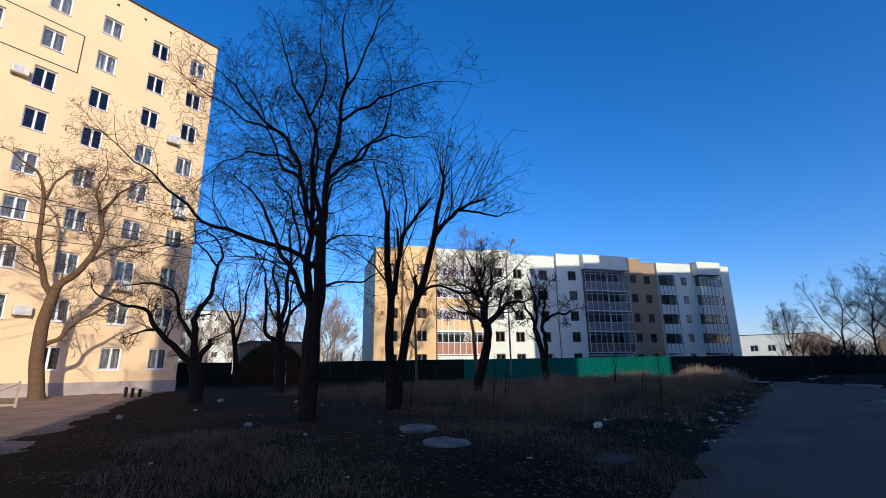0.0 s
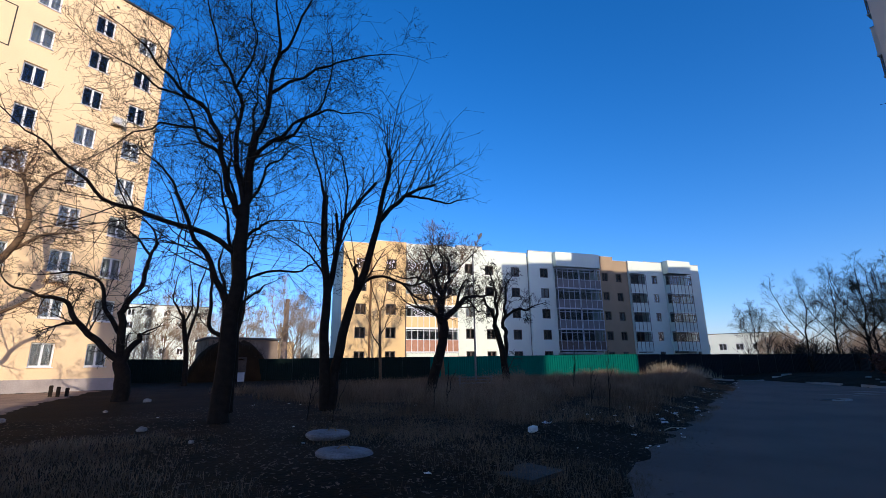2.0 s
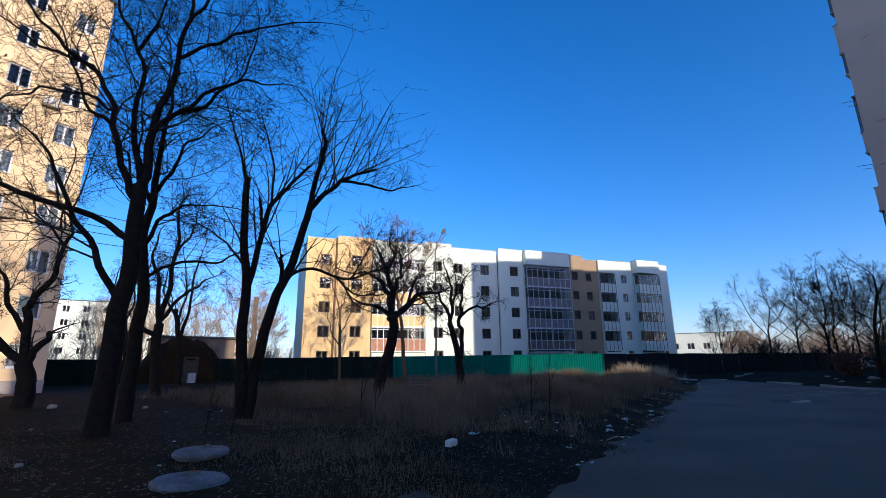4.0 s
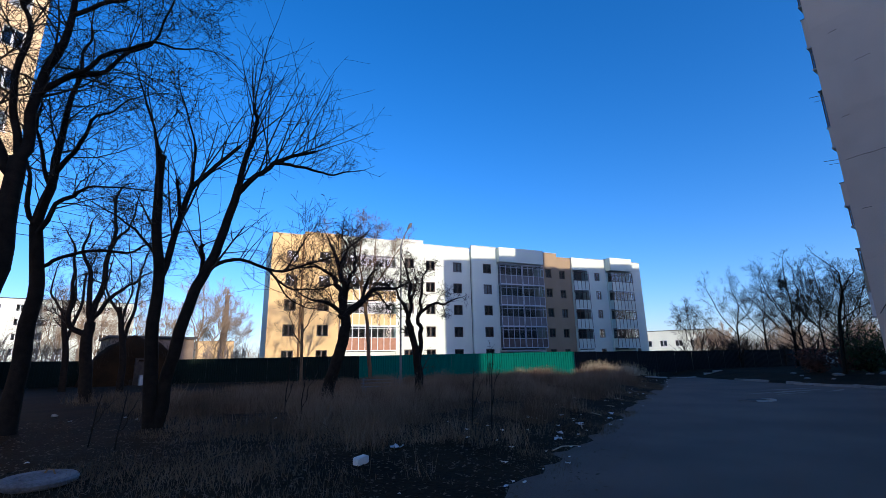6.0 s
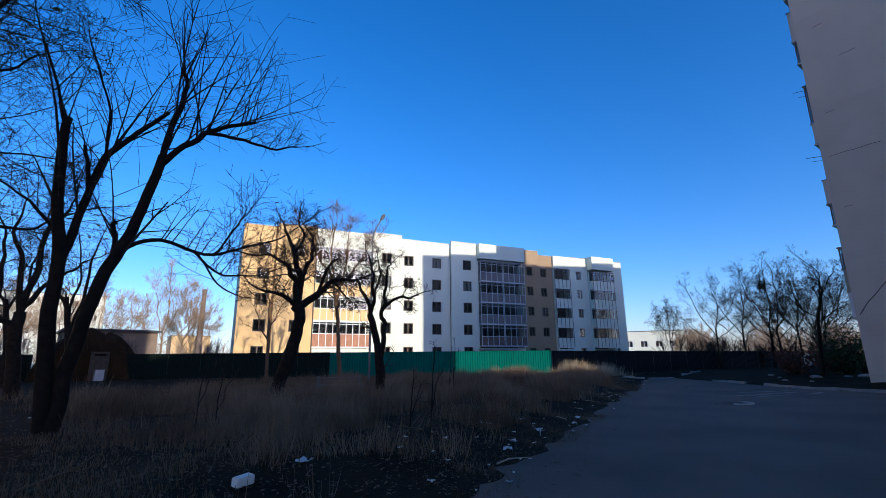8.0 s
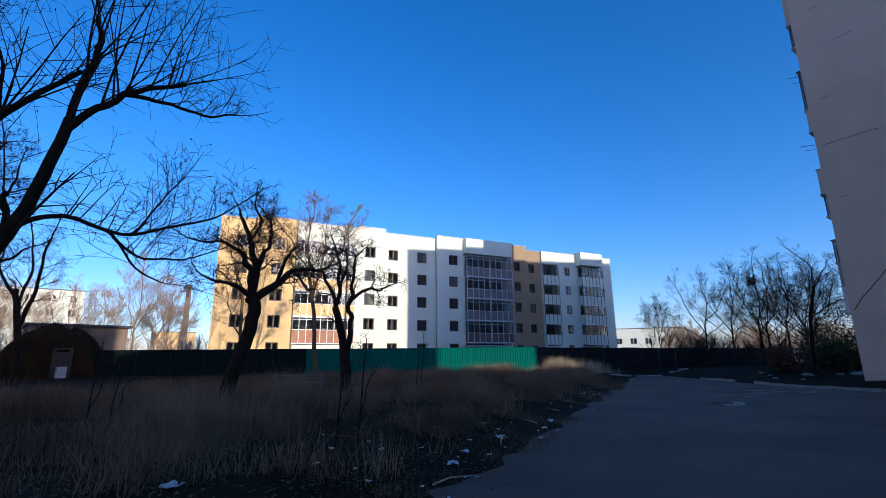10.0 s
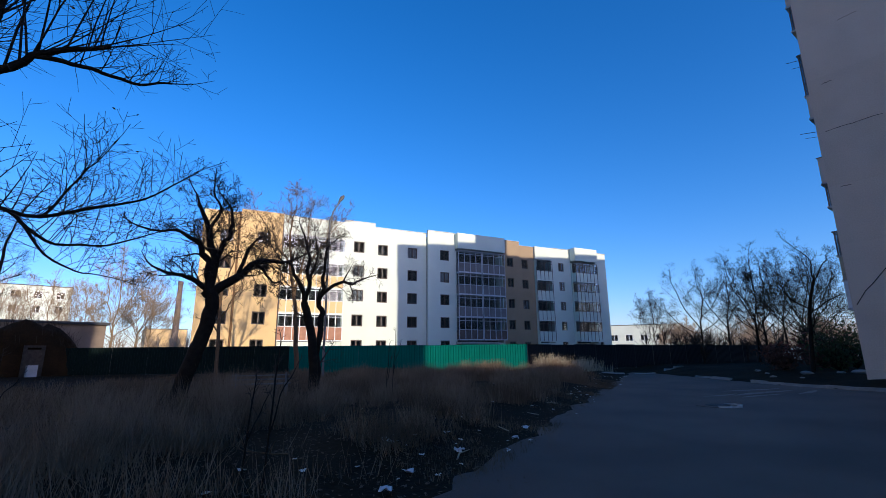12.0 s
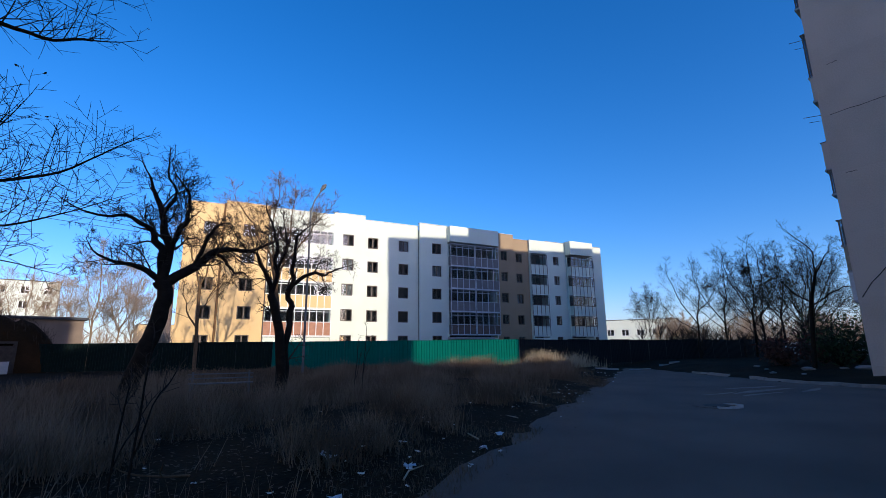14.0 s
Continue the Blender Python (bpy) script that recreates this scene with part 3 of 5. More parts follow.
sheet_fence((-6.0, 48.0), (2.8, 51.3), 2.28, SHADEGREEN, "green corrugated sheet metal fence with shade darkened into its colour")


# ---- trees ----
def refine(pts, n, rough, r):
    """A smooth curve through the points, with slow wandering."""
    pts = np.asarray(pts, float)
    ext = np.vstack([2 * pts[0] - pts[1], pts, 2 * pts[-1] - pts[-2]])
    s = np.linspace(0, len(pts) - 1, n)
    k = np.minimum(s.astype(int), len(pts) - 2)
    f = (s - k)[:, None]
    p0, p1, p2, p3 = ext[k], ext[k + 1], ext[k + 2], ext[k + 3]
    out = 0.5 * (2 * p1 + (p2 - p0) * f + (2 * p0 - 5 * p1 + 4 * p2 - p3) * f ** 2 + (3 * p1 - p0 - 3 * p2 + p3) * f ** 3)
    j = r.normal(0, rough * 1.6, out.shape)
    j[0] = 0
    for i in range(3):
        j[:, i] = np.convolve(j[:, i], (0.25, 0.5, 0.25), "same")
    j[0] = 0
    return out + j


def grow(geo, tips, r, p, d, length, rad, level, style):
    """A twig that bends slowly, with side twigs set off from it to alternate sides."""
    n = 5 if level < 2 else 4
    d = d / math.sqrt(d.dot(d))
    q, step = np.array(p), length / (n - 1)
    pts = [q]
    bend = r.normal(0, style["wander"] * 0.7, 3)
    for i in range(n - 1):
        d = d + bend + r.normal(0, style["wander"] * 0.6, 3)
        d[2] += style["rise"]
        d = d / math.sqrt(d.dot(d))
        q = q + d * step
        pts.append(q)
    geo.tube(pts, np.linspace(rad, max(rad * 0.3, style["tip"] * 0.8), n), 4 if level == 0 else 3)
    if level >= style["levels"]:
        tips.append((q, d))
        return
    kids = r.poisson(style["kids"][min(level, len(style["kids"]) - 1)]) + 1
    turn = r.uniform(0, 6.28)
    for i in range(kids):
        s = min(0.97, 0.18 + 0.8 * (i + r.uniform(0.1, 0.9)) / kids)
        k = min(int(s * (n - 1)), n - 2)
        along = pts[k + 1] - pts[k]
        at = pts[k] + along * (s * (n - 1) - k)
        along = along / math.sqrt(along.dot(along))
        one = np.array((along[1], -along[0], 0.0)) if abs(along[2]) < 0.95 else np.array((1.0, 0.0, 0.0))
        one = one / math.sqrt(one.dot(one))
        two = np.array((along[1] * one[2] - along[2] * one[1], along[2] * one[0] - along[0] * one[2], along[0] * one[1] - along[1] * one[0]))
        turn += 2.4 + r.normal(0, 0.5)
        nd = along * style["ahead"] + (one * math.cos(turn) + two * math.sin(turn)) * style["spread"] * r.uniform(0.7, 1.25)
        grow(geo, tips, r, at, nd, length * (0.85 - 0.45 * s) * r.uniform(0.65, 1.15), max(rad * (0.62 - 0.25 * s), style["tip"]), level + 1, style)


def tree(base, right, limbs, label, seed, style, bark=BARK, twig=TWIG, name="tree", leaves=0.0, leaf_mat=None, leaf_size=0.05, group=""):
    """limbs: (first radius, last radius, side shoots, [(across, up), ...]); the first is the trunk."""
    r = np.random.default_rng(seed)
    base = np.array((*base, ground_z(*base)))
    o = thing(name, Matrix.Translation(base), label, "tree", group)
    ax = np.array((right[0], right[1], 0.0))
    dp = np.array((-right[1], right[0], 0.0))
    crown, tips, carried_by = Geo(), [], []
    for k, (r0, r1, shoots, line) in enumerate(limbs):
        drift = 0.0 if k == 0 else r.uniform(-0.1, 0.2)
        z0 = line[0][1]
        raw = [ax * a + dp * drift * max(0, z - z0 + abs(a - line[0][0])) * 0.8 + np.array((0, 0, z - (0.25 if k == 0 and i == 0 else 0))) for i, (a, z) in enumerate(line)]
        if k and z0 > 0.3:
            near = min(carried_by, key=lambda q: float(np.linalg.norm(q - raw[0])))
            off = near - raw[0]
            raw = [p + off * max(0.0, 1 - 0.5 * i) for i, p in enumerate(raw)]
        n = max(5, 4 * len(line))
        pts = refine(raw, n, style["knots"] * (0.4 if k == 0 else 1.0), r)
        carried_by += list(pts)
        rad = np.linspace(r0, r1, n)
        if k == 0:
            rad[0] *= 1.35
        part("trunk" if k == 0 else "limb", Geo().tube(pts, rad, 9 if r0 > 0.1 else 6), bark, o, smooth=True)
        length = np.linalg.norm(np.diff(pts, axis=0), axis=1).sum()
        reach = style["length"] * (style.get("thin", 1.0) if r0 < 0.056 else 1.0)
        for i in range(shoots):
            s = 0.2 + 0.8 * (i + r.uniform(0, 1)) / shoots if k else r.uniform(0.6, 1.0)
            s = min(s, 0.999)
            j = int(s * (n - 1))
            at = pts[j] + (pts[j + 1] - pts[j]) * (s * (n - 1) - j)
            d = pts[j + 1] - pts[j]
            d /= np.linalg.norm(d) + 1e-9
            side = r.normal(0, 1, 3)
            side -= d * side.dot(d)
            nd = d * style["ahead"] + side / np.linalg.norm(side) * style["spread"] + np.array((0, 0, style["up"]))
            grow(crown, tips, r, at, nd, reach * r.uniform(0.6, 1.3) * (1.15 - 0.5 * s), max(0.32 * rad[j], style["tip"] * 1.3), 0, style)
        grow(crown, tips, r, pts[-1], pts[-1] - pts[-2], reach * 0.8, max(min(r1, style["stub"]), style["tip"]), 0, style)
    c = part("crown", crown, twig, o)
    if leaves:
        lf = Geo()
        for p, d in tips:
            if r.random() < leaves:
                for i in range(r.integers(1, 4)):
                    a, b = r.normal(0, leaf_size, 3), r.normal(0, leaf_size * 0.5, 3)
                    q = p + r.normal(0, leaf_size, 3)
                    lf.quad(q - a, q + b, q + a, q - b)
        part("dry_leaf", lf, leaf_mat or POD, c)["kind"] = "stuff"
    return o


AIRY = dict(wander=0.17, rise=0.012, levels=3, kids=(3.4, 2.8, 1.7), ahead=0.68, spread=0.85, up=0.05, length=1.9, tip=0.004, knots=0.05, stub=0.03)
SHOOTS = dict(wander=0.06, rise=0.02, levels=2, kids=(2.6, 0.9), ahead=0.4, spread=0.6, up=0.75, length=2.7, tip=0.0048, knots=0.02, stub=0.014, thin=0.42)
GNARLED = dict(wander=0.21, rise=0.035, levels=3, kids=(3.2, 3.0, 2.0), ahead=0.65, spread=0.88, up=0.15, length=1.15, tip=0.0055, knots=0.04, stub=0.04)
FAR = dict(wander=0.12, rise=0.06, levels=3, kids=(3.6, 2.8, 1.6), ahead=0.85, spread=0.65, up=0.2, length=2.0, tip=0.0095, knots=0.08, stub=0.03)

tree((3.67, 13.8), (0.98, -0.18), [
    (0.24, 0.15, 0, [(0.02, 0), (0.05, 1.6), (0.1, 3.2), (0.1, 5.4)]),
    (0.093, 0.02, 17, [(0.1, 5.1), (-0.35, 6.2), (-0.75, 7.3), (-1.3, 8.2), (-2.1, 9.0), (-2.8, 9.6)]),
    (0.085, 0.02, 17, [(0.1, 5.4), (-0.2, 6.8), (-0.3, 8.5), (-0.9, 10.0), (-1.5, 11.7)]),
    (0.111, 0.02, 20, [(0.1, 5.4), (0.25, 7.0), (0.5, 8.6), (0.55, 10.6), (0.4, 12.7)]),
    (0.068, 0.015, 13, [(0.3, 6.8), (0.9, 7.5), (1.9, 8.4), (3.0, 8.5)]),
    (0.051, 0.015, 13, [(0.55, 8.8), (1.4, 9.5), (2.3, 10.1), (3.7, 10.7)]),
    (0.085, 0.018, 18, [(-0.05, 4.0), (-1.2, 4.7), (-2.4, 5.1), (-3.3, 5.6), (-4.5, 6.5), (-5.2, 7.2)]),
    (0.06, 0.015, 13, [(0.45, 7.2), (1.2, 7.9), (2.0, 9.2), (2.2, 11.1)]),
    (0.051, 0.015, 11, [(0.55, 9.6), (1.0, 10.9), (1.5, 12.3), (1.8, 13.1)]),
    (0.043, 0.015, 9, [(-0.75, 7.2), (-1.5, 7.5), (-2.3, 7.5), (-2.9, 7.0)]),
    (0.043, 0.015, 10, [(-1.1, 7.9), (-2.1, 8.4), (-3.2, 9.0)]),
    (0.093, 0.02, 13, [(-0.05, 2.6), (-0.5, 3.6), (-1.0, 4.5), (-1.4, 5.5), (-1.9, 6.1)]),
    (0.051, 0.015, 11, [(-0.5, 6.6), (-1.0, 7.0), (-1.5, 7.8), (-2.2, 9.5)]),
    (0.043, 0.012, 8, [(-0.3, 9.2), (0.0, 10.6), (-0.3, 12.0)]),
], "tall bare dark tree with a wide fan of fine branches", 1, AIRY, leaves=0.07, leaf_size=0.022)
tree((3.8, 16.4), (0.98, -0.18), [
    (0.2, 0.13, 0, [(0.2, 0), (0.22, 1.5), (0.25, 3.0), (0.02, 4.7)]),
    (0.12, 0.02, 16, [(0.02, 4.6), (0.05, 6.3), (0.15, 7.7), (0.15, 9.6), (0.1, 11.0)]),
    (0.07, 0.02, 11, [(0.1, 4.4), (0.5, 5.3), (0.9, 5.7), (1.7, 5.9)]),
    (0.07, 0.02, 11, [(0.05, 6.2), (0.5, 6.9), (0.8, 7.7), (1.5, 8.4)]),
    (0.06, 0.02, 10, [(0.0, 4.8), (-0.3, 5.9), (-0.7, 7.1), (-1.2, 7.7)]),
    (0.05, 0.02, 9, [(0.2, 3.6), (1.0, 4.1), (1.9, 4.2), (2.6, 4.7)]),
    (0.06, 0.02, 10, [(0.0, 5.8), (-0.4, 7.1), (-0.6, 8.9)]),
], "tall bare dark tree standing close behind a larger one", 11, AIRY, leaves=0.05, leaf_size=0.022)
leaning = tree((6.62, 15.45), (1.0, -0.05), [
    (0.17, 0.075, 3, [(0.05, 0), (-0.08, 0.9), (-0.2, 2.4), (-0.2, 3.5), (-0.4, 4.8), (-0.47, 6.1), (-0.45, 6.5)]),
    (0.1, 0.045, 10, [(-0.2, 3.5), (0.0, 4.6), (0.25, 5.8), (0.7, 6.5), (1.3, 7.4)]),
    (0.055, 0.04, 2, [(-0.05, 4.8), (-0.05, 5.5), (-0.12, 6.0)]),
    (0.16, 0.1, 2, [(0.12, 0.0), (0.17, 0.9), (0.4, 2.2), (0.65, 3.4), (0.9, 4.1), (1.15, 5.0), (1.35, 6.1)]),
    (0.085, 0.045, 9, [(1.33, 6.0), (1.5, 7.3), (1.6, 8.0), (1.47, 8.5)]),
    (0.09, 0.04, 16, [(1.3, 5.9), (1.85, 6.65), (2.55, 7.15), (3.3, 7.5)]),
    (0.05, 0.02, 16, [(2.2, 6.9), (2.9, 6.95), (3.7, 6.9), (4.4, 7.1)]),
    (0.055, 0.012, 30, [(0.8, 3.8), (1.5, 4.1), (2.5, 3.9), (3.4, 4.15), (4.3, 4.6), (4.9, 5.2)]),
    (0.04, 0.01, 20, [(2.2, 3.95), (2.8, 3.5), (3.7, 3.5), (4.6, 3.9)]),
    (0.03, 0.01, 14, [(2.6, 3.95), (3.0, 4.6), (3.4, 5.2)]),
    (0.03, 0.01, 12, [(2.4, 3.8), (3.0, 3.1), (3.7, 2.9)]),
    (0.07, 0.05, 3, [(0.7, 3.5), (0.7, 4.1), (0.64, 4.4)]),
    (0.04, 0.015, 8, [(-0.2, 3.9), (-0.8, 4.6), (-1.5, 5.0)]),
    (0.04, 0.015, 8, [(0.3, 5.9), (0.2, 7.0), (-0.2, 8.0)]),
    (0.04, 0.015, 8, [(-0.45, 6.3), (-0.8, 7.4), (-1.2, 8.4)]),
], "bare pollarded tree with two leaning trunks and thin shoots", 2, SHOOTS, leaves=0.06, leaf_size=0.02)
leaning.matrix_basis = leaning.matrix_basis @ pose(0, 0, 0, 6.0)
tree((0.7, 23.7), (1.0, 0.03), [
    (0.32, 0.25, 0, [(0, 0), (-0.02, 0.8), (-0.2, 1.5)]),
    (0.15, 0.03, 9, [(-0.3, 1.5), (-1.2, 2.4), (-1.8, 3.1), (-2.3, 3.8), (-3.2, 4.0), (-4.1, 4.4)]),
    (0.16, 0.03, 9, [(-0.25, 1.5), (-0.3, 2.9), (-0.35, 3.65), (0.2, 4.7), (0.3, 5.7), (0.45, 6.5), (-0.05, 7.3)]),
    (0.1, 0.03, 9, [(-0.3, 2.6), (-0.9, 3.6), (-1.25, 4.6), (-2.1, 5.0), (-2.9, 4.9)]),
    (0.14, 0.09, 2, [(0.0, 1.4), (0.3, 2.2), (0.4, 2.6)]),
    (0.08, 0.05, 2, [(-1.8, 3.1), (-2.2, 2.9)]),
    (0.06, 0.02, 7, [(0.3, 5.9), (-0.4, 6.7), (-0.75, 7.2)]),
], "bare gnarled small tree with crooked dark limbs", 3, GNARLED)
tree((4.4, 28.0), (1.0, 0.1), [
    (0.27, 0.2, 0, [(0.3, 0), (0.15, 1.1), (0.0, 2.5), (0.0, 3.4)]),
    (0.13, 0.03, 9, [(0.0, 2.6), (-0.7, 3.4), (-0.75, 4.9), (-0.9, 6.3), (-1.2, 7.3)]),
    (0.12, 0.03, 9, [(0.0, 3.4), (-0.25, 5.4), (-0.6, 6.6), (-0.5, 7.7)]),
    (0.14, 0.03, 11, [(0.05, 3.4), (0.3, 5.5), (0.45, 7.6), (0.3, 9.5), (0.6, 10.2)]),
    (0.11, 0.03, 8, [(0.1, 3.4), (0.65, 4.5), (1.3, 5.2), (1.9, 5.7)]),
    (0.08, 0.03, 8, [(0.35, 6.8), (0.9, 8.0), (1.1, 9.1)]),
], "bare dark tree with several upright crooked limbs", 12, GNARLED, group="trees along the fence")
tree((13.2, 20.3), (0.985, -0.17), [
    (0.24, 0.2, 0, [(-0.7, 0), (-0.35, 1.2), (-0.12, 1.9), (0.02, 2.6), (0.05, 3.1), (-0.08, 3.4)]),
    (0.1, 0.03, 9, [(-0.1, 3.35), (-0.55, 3.75), (-1.1, 3.9), (-1.7, 4.1)]),
    (0.14, 0.03, 12, [(-0.08, 3.4), (-0.1, 4.2), (-0.35, 4.7), (-0.6, 5.0), (-1.2, 5.3), (-2.1, 5.3)]),
    (0.16, 0.03, 11, [(0.0, 3.4), (0.07, 4.5), (-0.25, 5.4), (-0.5, 6.1), (-0.75, 6.6)]),
    (0.16, 0.03, 12, [(0.05, 3.4), (0.85, 4.05), (1.3, 4.45), (2.0, 4.6), (2.8, 4.8)]),
    (0.1, 0.03, 10, [(0.08, 4.2), (0.35, 5.1), (0.5, 5.7), (0.25, 6.5)]),
    (0.08, 0.03, 9, [(0.7, 3.95), (0.95, 4.8), (1.4, 5.4)]),
    (0.06, 0.03, 7, [(-0.25, 5.4), (0.0, 6.2), (-0.2, 6.7)]),
    (0.06, 0.02, 8, [(1.3, 4.4), (1.7, 3.9), (2.2, 3.8)]),
], "bare gnarled old tree with a thick curved trunk", 4, dict(GNARLED, length=0.95, rise=0.03, up=0.12))
tree((17.0, 20.5), (0.93, -0.36), [
    (0.17, 0.13, 1, [(-0.15, 0), (-0.2, 1.5), (-0.45, 2.7), (-0.6, 3.3)]),
    (0.13, 0.09, 1, [(-0.05, 0), (-0.12, 1.4), (0.03, 2.7), (-0.08, 3.4)]),
    (0.09, 0.03, 9, [(-0.6, 3.3), (-0.85, 3.95), (-1.2, 4.55), (-1.6, 4.85)]),
    (0.09, 0.03, 9, [(-0.57, 3.3), (-0.5, 4.4), (-0.6, 5.2), (-0.85, 5.8)]),
    (0.09, 0.03, 9, [(-0.08, 3.4), (0.12, 4.2), (0.0, 5.0), (0.25, 5.6)]),
    (0.08, 0.03, 9, [(-0.07, 3.4), (0.65, 3.9), (1.05, 4.0), (1.5, 4.2)]),
    (0.06, 0.02, 8, [(-0.35, 4.0), (-0.2, 4.8), (-0.35, 5.6)]),
], "bare small tree with two stems and a twiggy crown", 5, dict(GNARLED, length=0.95, wander=0.15, rise=0.03))
tree((-6.0, 30.3), (0.97, 0.24), [
    (0.34, 0.22, 0, [(-0.3, 0), (-0.65, 2.4), (-0.55, 4.6), (-0.38, 5.6)]),
    (0.19, 0.04, 12, [(-0.4, 5.5), (0.55, 6.8), (1.05, 8.5), (0.9, 9.7), (1.4, 10.9), (2.2, 11.7)]),
    (0.17, 0.04, 12, [(-0.55, 5.2), (-1.0, 6.0), (-1.45, 8.0), (-1.6, 9.8), (-2.0, 11.3), (-3.0, 12.1)]),
    (0.13, 0.04, 9, [(-0.6, 2.6), (0.0, 3.0), (0.6, 3.7), (1.5, 4.5), (2.3, 5.1)]),
    (0.08, 0.03, 9, [(-1.0, 6.0), (-1.5, 6.9), (-2.3, 7.6), (-2.9, 7.8)]),
    (0.08, 0.03, 9, [(1.0, 9.1), (0.5, 11.0), (0.8, 12.4)]),
    (0.07, 0.03, 8, [(-1.6, 9.8), (-1.1, 11.6), (-0.7, 12.0)]),
    (0.1, 0.03, 9, [(0.55, 6.8), (1.7, 7.9), (2.7, 8.3)]),
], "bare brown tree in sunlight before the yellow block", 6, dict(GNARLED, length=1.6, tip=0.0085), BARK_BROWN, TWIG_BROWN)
tree((21.8, 36.7), (0.93, -0.36), [
    (0.17, 0.12, 0, [(0.2, 0), (0.0, 2.5), (-0.2, 4.8), (-0.65, 7.5)]),
    (0.09, 0.025, 14, [(-0.25, 5.5), (0.2, 8.8), (0.6, 12.0)]),
    (0.08, 0.025, 14, [(-0.65, 7.5), (-1.8, 9.6), (-3.3, 11.8)]),
    (0.08, 0.025, 14, [(-0.6, 7.5), (-0.7, 10.3), (-0.5, 12.6)]),
    (0.07, 0.025, 13, [(-0.4, 6.3), (1.3, 8.9), (2.4, 10.7)]),
    (0.06, 0.025, 10, [(-0.3, 5.6), (-1.6, 7.6), (-2.3, 9.4)]),
], "bare brown tree with a sunlit twiggy crown", 13, dict(FAR, tip=0.008, length=2.0), BARK_BROWN, TWIG_BROWN)
tree((17.0, 39.5), (0.95, -0.3), [
    (0.13, 0.1, 0, [(0.5, 0), (0.35, 3.0), (0.25, 5.8)]),
    (0.07, 0.02, 10, [(0.25, 5.6), (-0.55, 8.2), (-1.1, 9.8)]),
    (0.07, 0.02, 10, [(0.25, 5.8), (0.8, 7.7), (0.9, 10.2)]),
    (0.06, 0.02, 8, [(0.3, 3.6), (1.0, 5.2), (1.6, 6.6)]),
    (0.06, 0.02, 8, [(0.3, 3.0), (-0.5, 4.6), (-0.9, 6.2)]),
], "slender bare tree before the ochre wall", 14, dict(FAR, tip=0.008, length=1.5), BARK_BROWN, TWIG_BROWN)
for at, sd in (((2.6, 40.0), 9), ((5.6, 36.5), 8)):
    tree(at, (1.0, 0.08), [
        (0.2, 0.13, 2, [(0.2, 0), (0.1, 2.1), (-0.2, 3.9), (-0.4, 5.0)]),
        (0.12, 0.03, 9, [(0.0, 2.8), (0.4, 5.0), (0.5, 7.4), (0.8, 9.0)]),
        (0.1, 0.03, 9, [(-0.4, 4.6), (-1.2, 6.0), (-1.1, 7.6)]),
        (0.09, 0.03, 8, [(-0.2, 4.2), (0.1, 6.0), (-0.3, 8.5)]),
    ], "bare dark tree with upright crooked limbs", sd, dict(GNARLED, length=1.4, wander=0.17), group="trees along the fence")

# ---- trees behind the fences ----
def far_tree(at, h, seed, label, bark=BARK, twig=TWIG, wide=1.0, slim=1.0, name="tree", group="", **over):
    st = dict(FAR, **over)
    w = 0.14 * h * wide
    tree(at, (0.75, -0.66), [
        (0.016 * h * slim, 0.011 * h * slim, 2, [(0, 0), (0.1, 0.18 * h), (0.05, 0.38 * h)]),
        (0.01 * h * slim, 0.03, 12, [(0.05, 0.34 * h), (0.3 * w, 0.6 * h), (0.2 * w, 0.86 * h)]),
        (0.008 * h * slim, 0.025, 11, [(0.05, 0.3 * h), (-0.8 * w, 0.55 * h), (-1.2 * w, 0.8 * h)]),
        (0.008 * h * slim, 0.025, 11, [(0.05, 0.36 * h), (0.9 * w, 0.55 * h), (1.5 * w, 0.74 * h)]),
        (0.006 * h * slim, 0.02, 9, [(0.08, 0.25 * h), (-1.1 * w, 0.4 * h), (-1.9 * w, 0.56 * h)]),
        (0.006 * h * slim, 0.02, 9, [(0.08, 0.28 * h), (1.2 * w, 0.42 * h), (2.0 * w, 0.52 * h)]),
    ], label, seed, st, bark, twig, name, group=group)


for at, h, sd, w in (((64.2, 33.9), 7.6, 20, 0.6), ((66.4, 29.4), 11.0, 21, 1.3), ((70.5, 28.2), 11.5, 22, 1.2), ((67.0, 24.0), 12.5, 23, 0.9), ((72.0, 23.0), 12.0, 24, 1.2),
                     ((61.5, 21.4), 10.0, 25, 1.0), ((58.0, 17.0), 8.5, 26, 1.2), ((64.0, 19.0), 9.5, 27, 1.2), ((76.0, 27.0), 10.0, 28, 1.3), ((52.5, 15.2), 7.5, 29, 1.1)):
    far_tree(at, h * 1.06, sd, "bare dark tree with a spreading crown", wide=w, slim=0.62, group="bare trees behind the road", tip=0.007, spread=0.75, kids=(3.2, 2.4, 1.4))
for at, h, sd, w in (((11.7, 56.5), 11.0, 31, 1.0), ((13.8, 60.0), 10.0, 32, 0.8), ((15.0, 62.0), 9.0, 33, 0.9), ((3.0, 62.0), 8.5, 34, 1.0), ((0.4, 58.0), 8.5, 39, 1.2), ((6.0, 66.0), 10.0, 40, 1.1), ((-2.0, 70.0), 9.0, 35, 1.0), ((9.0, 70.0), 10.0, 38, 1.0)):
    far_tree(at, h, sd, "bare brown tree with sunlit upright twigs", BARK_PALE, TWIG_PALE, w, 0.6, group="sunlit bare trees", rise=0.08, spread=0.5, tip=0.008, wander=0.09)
for i in range(9):
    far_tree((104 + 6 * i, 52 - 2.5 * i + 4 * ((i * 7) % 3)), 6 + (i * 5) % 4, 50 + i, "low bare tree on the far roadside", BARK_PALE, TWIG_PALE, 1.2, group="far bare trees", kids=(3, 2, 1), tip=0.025)

